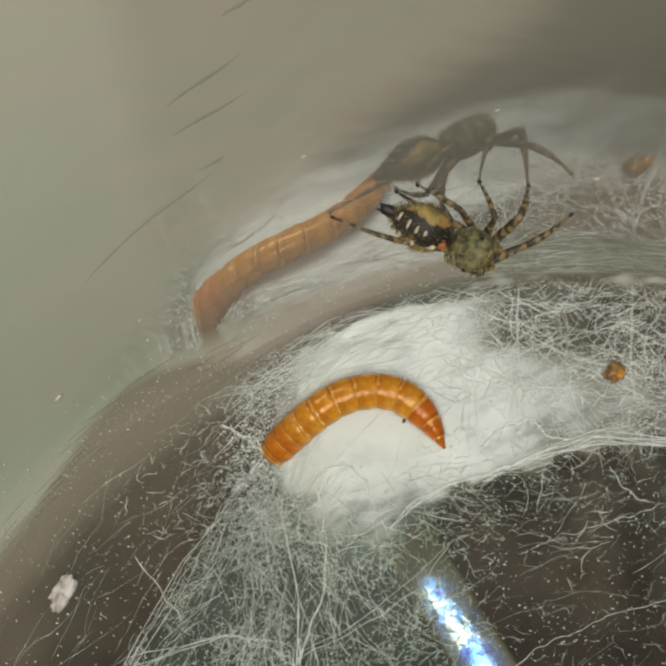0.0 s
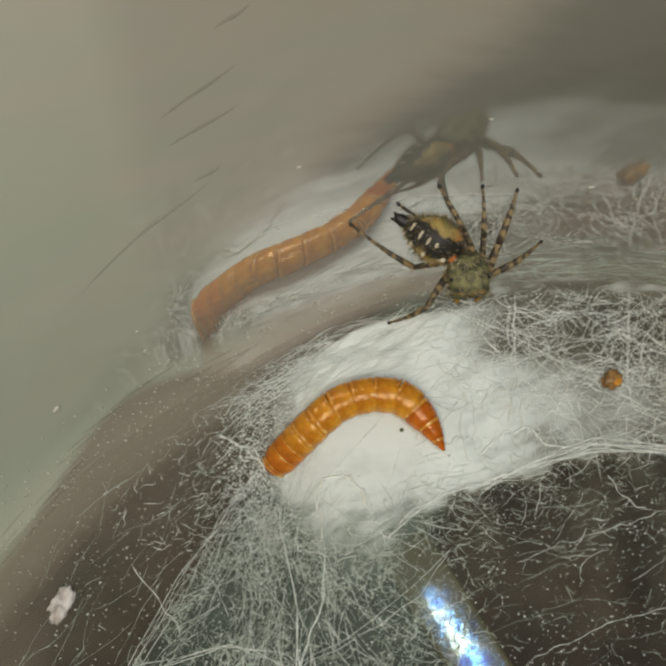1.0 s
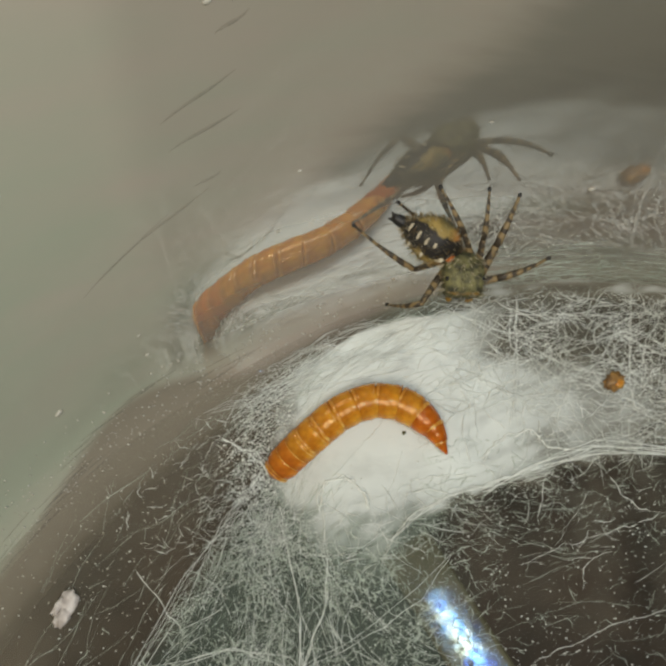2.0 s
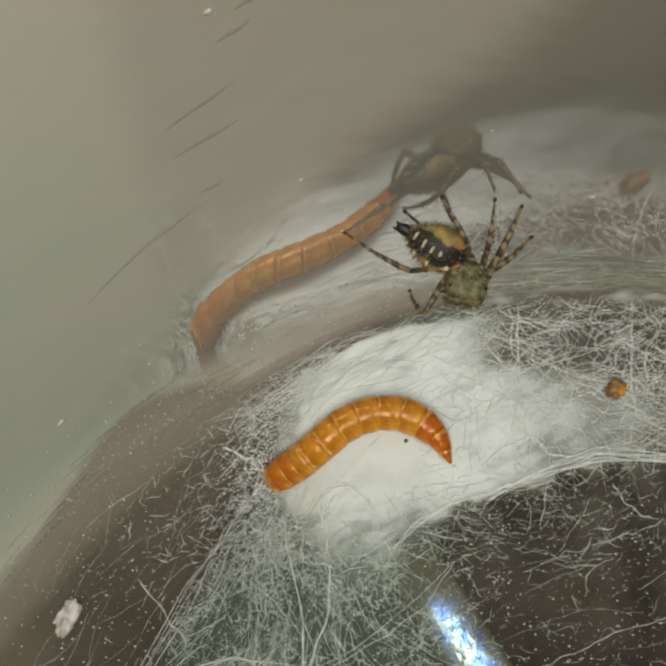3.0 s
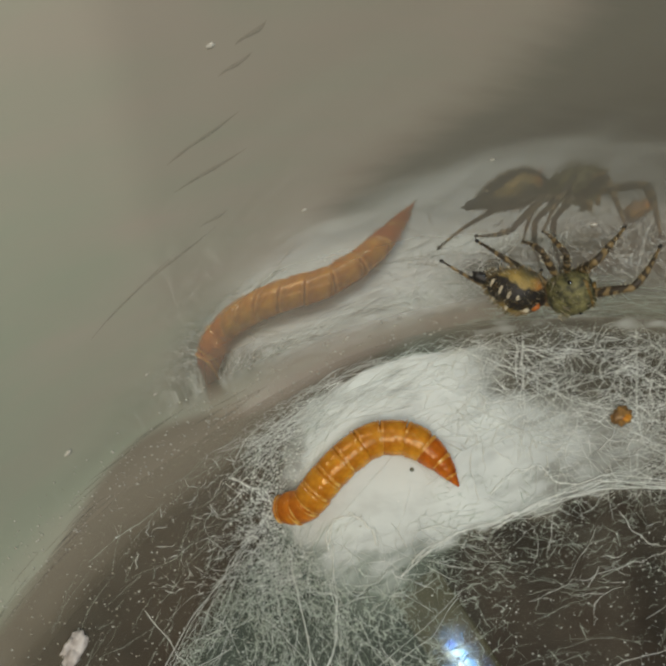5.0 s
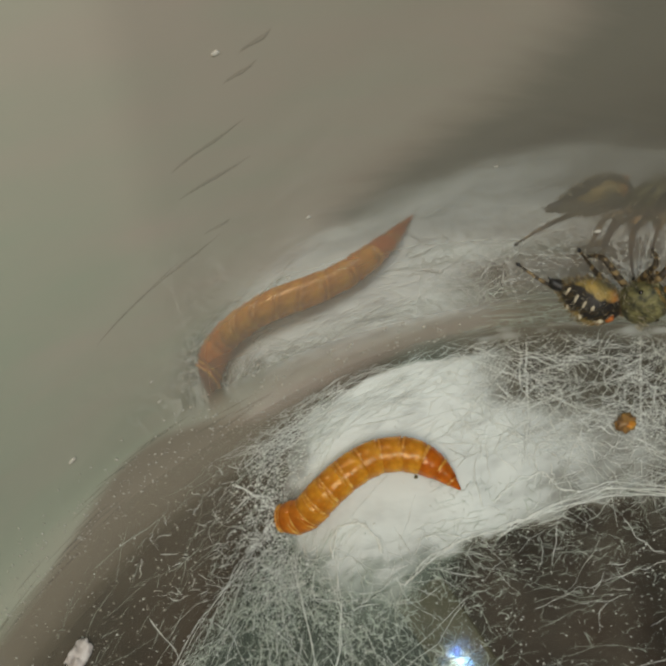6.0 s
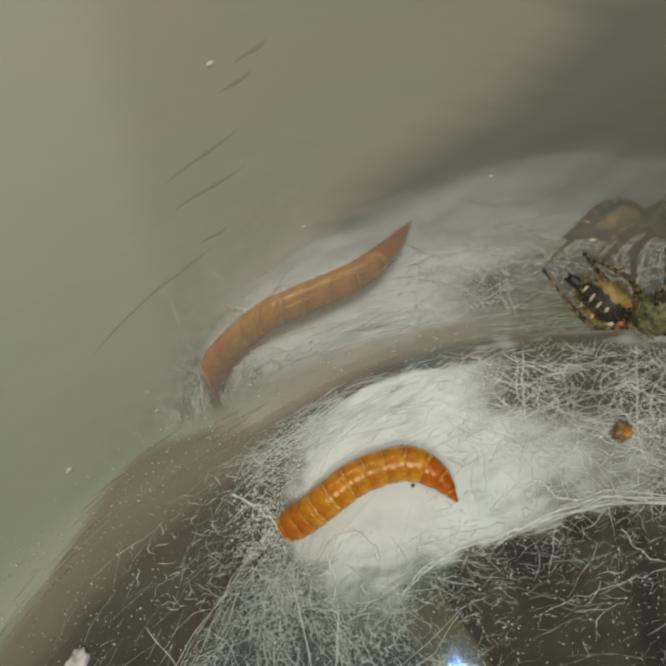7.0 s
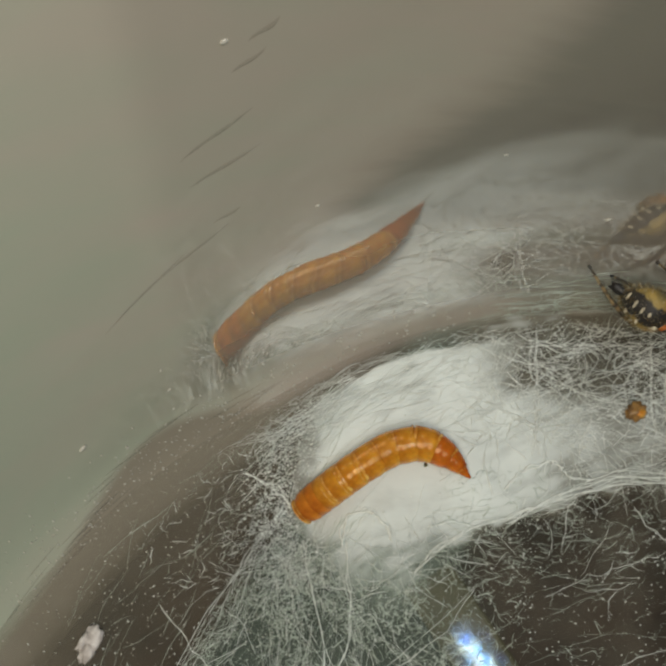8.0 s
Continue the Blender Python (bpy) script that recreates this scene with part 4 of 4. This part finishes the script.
def build_leg(key):
    upper, lower = LEG_LENGTHS[key]
    thick = 0.4 if key[1] == "1" else 0.31
    shape = [(0, 0.7), (0.15, 0.95), (0.45, 1.0), (0.75, 0.85), (0.9, 0.75), (1.0, 0.72)]
    leg = part("leg", lathe([(u * upper, k * thick, k * thick, 0) for u, k in shape] + [(upper + 0.2, 0.3 * thick, 0.3 * thick, 0)], 12), LIMB, spider, "banded golden and black leg")
    shape = [(0, 0.72, 0), (0.15, 0.8, 0.16), (0.4, 0.66, 0.26), (0.55, 0.5, 0.24), (0.75, 0.4, 0.16), (0.95, 0.28, 0.03), (1.0, 0.2, 0)]
    shin = part("lower_leg", lathe([(u * lower, k * thick, k * thick, o) for u, k, o in shape], 10), LIMB, leg)
    part("foot", blob((lower, 0, 0), (0.22, 0.16, 0.16)), BLACK, shin)
    rng, pieces = random.Random(key), []
    for i in range(60):
        a, x = rng.uniform(0, 2 * math.pi), rng.uniform(0.05, 0.95) * lower
        r = thick * (0.8 - 0.5 * x / lower)
        d = Vector((0, math.cos(a), math.sin(a)))
        q = Vector((x, r * d.y, 0.15 + r * d.z))
        pieces.append(tube([q, q + (d + Vector((0.6, 0, 0))) * rng.uniform(0.1, 0.25)], [0.02, 0.008]))
    part("bristles", join(pieces[::2]), BLACK, shin)
    part("bristles", join(pieces[1::2]), CREAM, shin, "fine pale bristles")
    pieces = []
    for i in range(50):
        a, x = rng.uniform(0, 2 * math.pi), rng.uniform(0.1, 0.95) * upper
        d = Vector((0, math.cos(a), math.sin(a)))
        q = d * thick * 0.85 + Vector((x, 0, 0))
        pieces.append(tube([q, q + (d + Vector((0.6, 0, 0))) * rng.uniform(0.1, 0.28)], [0.02, 0.007]))
    part("bristles", join(pieces), CREAM, leg, "fine pale bristles")
    LEGS[key] = leg, shin, upper, lower


for key in LEG_ROOTS:
    build_leg(key)


# ---- small things ----
def build_flake():
    v, f = join([blob((0.45, 0, 0), (1.2, 0.85, 0.4), 0.5, 3, 18, 12), blob((-0.65, -0.25, 0.08), (0.95, 0.7, 0.36), 0.55, 6, 18, 12), blob((-0.1, 0.5, 0.12), (0.9, 0.38, 0.34), 0.6, 8, 18, 12)])
    ob = tagged(mesh_object("dried_flake", v, f, CRUST), "whitish dried crusty flake on the cup bottom", "flake")
    ob.matrix_basis = pose(-22.5 * MM, -30.9 * MM, 0.35 * MM, 0, 0, 62)


def build_husk():
    husk = tagged(new("husk"), "brown seed husk caught in white silk threads", "husk")
    husk.matrix_basis = pose(27.5 * MM, -9.7 * MM, 0.65 * MM, 0, 0, 20)
    part("shell", blob((0, 0, 0), (0.95, 0.85, 0.7), 0.4, 5, 24, 16), SEED, husk)
    part("pale_end", blob((0.2, -0.35, 0.35), (0.55, 0.38, 0.36), 0.3, 8, 20, 14), PALE, husk, "pale amber broken end")


def build_crumb():
    v, f = blob((0, 0, 0), (0.17, 0.2, 0.17), 0.6, 2, 10, 8)
    ob = tagged(mesh_object("crumb", v, f, OLIVE), "tiny dark crumb on white silk", "crumb")
    ob.matrix_basis = pose(7.6 * MM, -14.8 * MM, (sheet_height(7.6, -14.8) + 0.12) * MM)


def build_scratch(start, end, width):
    """A fine tapered scratch on the wall between two places (angle, height)."""
    pts, radii = [], []
    for i in range(15):
        u = i / 14
        a, z = start[0] + (end[0] - start[0]) * u, start[1] + (end[1] - start[1]) * u
        pts.append(wall_point(a + 0.08 * math.sin(u * 7), z, 0.01))
        radii.append(width * max(0.08, math.sin(math.pi * u)) * (0.8 + 0.4 * noise.noise(Vector((u * 5, start[1], 0)))))
    v, f = tube(pts, radii, 6)
    tagged(mesh_object("scratch", v, f, SCUFF), "fine dark scratch on the cloudy plastic wall", "scratch", "wall scratches")


def build_bubble(turn, height, size, seed):
    v, f = blob((0, 0, 0), (size, size * 0.6, size * 0.35), 0.4, seed, 12, 8)
    ob = tagged(mesh_object("droplet", v, f, DROP), "small pale dried droplet on the plastic wall", "droplet", "wall droplets")
    z = wall_normal(turn, height)
    x = (Vector((0.7, 0.5, 0.4)) - Vector((0.7, 0.5, 0.4)).dot(z) * z).normalized()
    m = Matrix((x, z.cross(x), z)).transposed().to_4x4()
    m.translation = wall_point(turn, height, 0.05) * MM
    ob.matrix_basis = m


for start, end, width in (((118.6, 35.3), (116.2, 37.4), 0.11), ((118.7, 32.4), (116.3, 34.0), 0.1), ((118.6, 27.8), (117.6, 28.4), 0.09), ((122.0, 24.2), (119.2, 26.3), 0.1),
                          ((126.1, 21.2), (122.3, 24.3), 0.07), ((115.5, 41.8), (114.5, 42.8), 0.12), ((114.5, 44.2), (113.6, 45.2), 0.12)):
    reach = ((end[0] - start[0]) * 0.4, (end[1] - start[1]) * 0.4)
    build_scratch((start[0] - reach[0], start[1] - reach[1]), (end[0] + reach[0], end[1] + reach[1]), width * 1.5)
scratch_rng = random.Random(41)
for k in range(26):
    turn = scratch_rng.uniform(121, 147)
    rise = 4.9 * math.exp(-((turn - 130.5) / 8.5) ** 2) + scratch_rng.gauss(-0.2, 0.7)
    span = scratch_rng.uniform(1.5, 5)
    build_scratch((turn, max(0.4, rise)), (turn - span, max(0.5, rise + span * scratch_rng.uniform(-0.02, 0.16))), scratch_rng.uniform(0.06, 0.13))
for k, (turn, height, size) in enumerate(((133.4, 9.0, 0.4), (125.9, 12.4, 0.2), (126.1, 9.3, 0.22), (118.7, 4.1, 0.2), (112.5, 5.2, 0.18), (106.5, 5.8, 0.2), (114.8, 19.3, 0.18),
                                          (112.9, 26.7, 0.2), (94.0, 21.6, 0.3), (101.9, 31.3, 0.18), (112.2, 3.0, 0.15), (115.9, 44.0, 0.3), (108.0, 5.9, 0.14), (131.0, 5.5, 0.16))):
    build_bubble(turn, height, size, k)
for start, end, width in (((152, 1.6), (146, 2.2), 0.05), ((147, 1.0), (141, 1.5), 0.05), ((143.5, 2.0), (139.5, 2.3), 0.045), ((140.5, 1.1), (136, 1.7), 0.05),
                          ((137.5, 2.1), (134, 2.5), 0.04), ((135.5, 0.9), (131, 1.4), 0.04), ((157, 0.8), (149, 1.2), 0.05)):
    build_scratch(start, end, width * 2)
build_flake()
build_husk()
build_crumb()


# ---- movement ----
BODY = {}


def frame_along(x, mid):
    """Axes of a body that points along x beside the wall, back turned off the wall and up."""
    up = wall_normal(*wall_place(mid)) + Vector((0, 0, 0.95))
    z = (up - up.dot(x) * x).normalized()
    return Matrix((x, z.cross(x), z)).transposed().to_4x4()


def body_at(t, tip, waist, chest):
    """The spider by the tip of its abdomen, its waist and the middle of its chest."""
    a, b, c = Vector(tip), Vector(waist), Vector(chest)
    m = frame_along((b - a).normalized(), b)
    CHEST_TURN[t] = m.inverted() @ frame_along((c - b).normalized(), b)
    m.translation = b * MM
    BODY[t] = m


CHEST_TURN = {}
body_at(0, (4.5, -1.9, 19.9), (9.9, -3.7, 18.5), (11.5, -4.5, 18.3))
body_at(0.2, (4.6, -1.9, 20.0), (10.4, -4.2, 18.5), (10.9, -5.2, 18.0))
body_at(0.5, (5.1, -1.9, 20.1), (10.9, -4.3, 18.5), (11.2, -5.6, 17.9))
body_at(0.8, (5.4, -1.7, 20.2), (11.2, -4.3, 18.7), (11.4, -5.8, 18.0))
body_at(1.5, (5.6, -2.0, 20.2), (10.8, -4.1, 18.7), (11.0, -5.5, 18.0))
body_at(2.8, (6.1, -1.7, 20.3), (11.0, -4.0, 18.7), (10.6, -5.5, 17.9))
body_at(3.5, (5.9, -3.1, 19.9), (11.6, -4.2, 18.9), (12.4, -5.1, 18.5))
body_at(4, (5.6, -2.8, 20.3), (11.8, -5.1, 19.0), (13.4, -4.9, 19.1))
body_at(4.5, (6.7, -2.2, 19.1), (12.6, -4.5, 17.8), (15.0, -4.1, 18.2))
body_at(4.7, (7.9, -2.4, 18.9), (14.6, -4.4, 17.9), (16.6, -3.9, 18.3))
body_at(5.8, (15.6, -2.5, 18.5), (22.1, -5.1, 17.9), (23.9, -3.9, 18.8))
body_at(6, (17.4, -2.5, 18.3), (23.2, -4.9, 17.6), (24.9, -4.0, 18.3))
body_at(6.5, (18.8, -2.4, 18.1), (24.3, -4.7, 17.4), (26.1, -4.3, 18.0))
body_at(7, (20.0, -1.4, 17.6), (24.8, -4.4, 16.5), (26.2, -4.0, 16.9))
body_at(7.5, (21.2, -1.8, 15.9), (25.9, -4.4, 15.0), (27.5, -4.1, 15.4))
body_at(8, (23.7, -1.6, 12.0), (28.6, -4.5, 11.1), (30.0, -5.0, 11.2))
FEET = {}


def foot(key, *rows):
    """Where a foot stands: seconds, angle round the cup's axis, height, and how far off the wall it is held."""
    FEET[key] = np.array([(*row, 0.15)[:4] for row in rows])


foot("R4", (0, 111.6, 18.0), (0.2, 111.7, 18.0), (0.4, 110.3, 18.7), (1, 109.7, 17.0), (1.5, 109.6, 17.4), (3, 110.3, 18.1), (3.5, 110.2, 18.3), (4, 110.2, 18.1), (4.5, 107.0, 17.8), (4.7, 107.1, 17.1), (5.8, 100.3, 16.6), (6, 99.9, 16.8), (6.5, 98.1, 15.7), (7, 96.2, 15.3), (7.5, 96.4, 15.4), (8, 93.3, 11.7))
foot("L4", (0, 107.1, 20.1), (1, 107.1, 20.3), (1.5, 107.2, 20.8), (3, 106.2, 19.8), (3.5, 106.9, 20.9), (4, 106.7, 21.4), (4.5, 104.3, 20.4), (4.7, 104.1, 19.3), (6, 94.5, 17.9), (6.5, 94.5, 18.8), (7, 94.0, 19.0), (7.5, 92.0, 17.1), (8, 91.2, 9.7))
foot("L3", (0, 105.7, 20.7), (1, 103.9, 21.6), (1.5, 104.0, 22.0), (3, 104.0, 21.7), (3.5, 103.8, 21.8), (4, 103.8, 21.6), (4.5, 103.8, 21.4), (4.7, 100.8, 18.6), (6, 93.6, 16.6), (6.5, 93.4, 17.6), (7, 93.0, 17.7), (7.5, 90.2, 16.5), (8, 88.6, 13.5))
foot("L2", (0, 101.6, 20.5), (1, 101.1, 22.0), (1.5, 101.1, 22.4), (3, 100.4, 21.6), (3.5, 100.2, 21.7), (4, 99.9, 21.5), (4.5, 100.1, 21.6), (4.7, 99.9, 20.6), (6, 89.6, 19.1), (6.5, 89.5, 20.1), (7, 88.9, 21.5), (7.5, 87.8, 19.6), (8, 86.3, 16.7))
foot("L1", (0, 98.2, 19.7), (1, 98.9, 22.0), (1.5, 98.7, 22.4), (3, 98.4, 20.0), (3.5, 98.3, 21.8), (4, 95.9, 18.4), (4.5, 95.0, 19.7), (4.7, 94.1, 21.1), (6, 87.7, 23.1), (6.5, 87.3, 24.4), (7, 86.9, 25.7), (7.5, 86.7, 23.5), (8, 85.0, 21.0))
foot("R1", (0, 95.0, 18.2, 1.7), (1, 96.7, 16.3, 1.7), (1.5, 95.4, 17.6, 5.2), (2.8, 96.6, 17.9, 1.5), (3.5, 95.0, 16.5), (4, 95.0, 16.6), (4.5, 92.0, 17.1), (4.7, 91.3, 18.6), (6, 84.2, 21.3), (6.5, 83.4, 21.9), (7, 82.1, 19.5), (7.5, 80.5, 13.8), (8, 77.9, 10.1))
foot("R3", (0, 102.6, 9.8), (0.2, 103.6, 13.5, 3.5), (0.5, 106.8, 15.5, 6.5), (0.8, 108.8, 14.5, 8.2), (1.5, 109.8, 14.5, 7.1), (2.8, 106.7, 15.5, 4.5), (3.2, 103.6, 11.0), (3.5, 102.1, 10.9), (4.7, 98.6, 11.9), (5.8, 92.0, 11.2), (6.5, 90.5, 11.7), (7.5, 85.8, 7.4), (8, 83.2, 3.8))


def foot_place(key, t, m):
    """The foot's place in the world."""
    if key in FEET:
        rows = FEET[key]
        return wall_point(*(float(np.interp(t, rows[:, 0], rows[:, c])) for c in (1, 2, 3)))
    rest = Vector((3.6, -3.6, -3.6))
    a, z = wall_place(m.to_3x3() @ rest + m.translation / MM)
    return wall_point(a, max(0.4, z), 0.15)


def leg_poses(key, t):
    """Poses of the upper leg in the spider's space and of the lower leg in the upper leg's."""
    m = BODY[t]
    _, _, upper, lower = LEGS[key]
    root = CHEST_TURN[t] @ Vector(LEG_ROOTS[key])
    reach = (m.inverted() @ (foot_place(key, t, m) * MM)) / MM - root
    d = min(max(reach.length, abs(upper - lower) + 0.4), upper + lower - 0.08)
    x = reach.normalized()
    side = 1 if key[0] == "L" else -1
    pole = Vector((0, -0.2, -0.6)) if key == "L4" else (Vector((0, -0.7, -0.5)) if t < 3.4 else Vector((0.2, -1, 0.1))) if key == "R4" else Vector((0, 0.5 * side, 1))
    z = (pole - pole.dot(x) * x).normalized()
    c = (upper ** 2 + d ** 2 - lower ** 2) / (2 * upper * d)
    s = math.sqrt(max(0, 1 - c * c))
    ux = (x * c + z * s).normalized()
    y = z.cross(x)
    up = Matrix((ux, y, ux.cross(y))).transposed().to_4x4()
    up.translation = root * MM
    tip = up.inverted() @ ((root + x * d) * MM)
    lx = (tip - Vector((upper * MM, 0, 0))).normalized()
    ly = Vector((0, 1, 0))
    low = Matrix((lx, ly, lx.cross(ly))).transposed().to_4x4()
    low.translation = Vector((upper * MM, 0, 0))
    return up, low


def motions():
    walk(spider, sorted(BODY.items()))
    walk(CHEST, sorted(CHEST_TURN.items()))
    for key, (leg, shin, _, _) in LEGS.items():
        rows = [(t, *leg_poses(key, t)) for t in sorted(BODY)]
        walk(leg, [(t, up) for t, up, _ in rows])
        walk(shin, [(t, low) for t, _, low in rows])
    curves = {t: smooth_spine(points) for t, points in SPINES.items()}
    for seg, share in LARVA_PARTS:
        walk(seg, [(t, body_pose(curves[t], share)) for t in sorted(curves)])


motions()
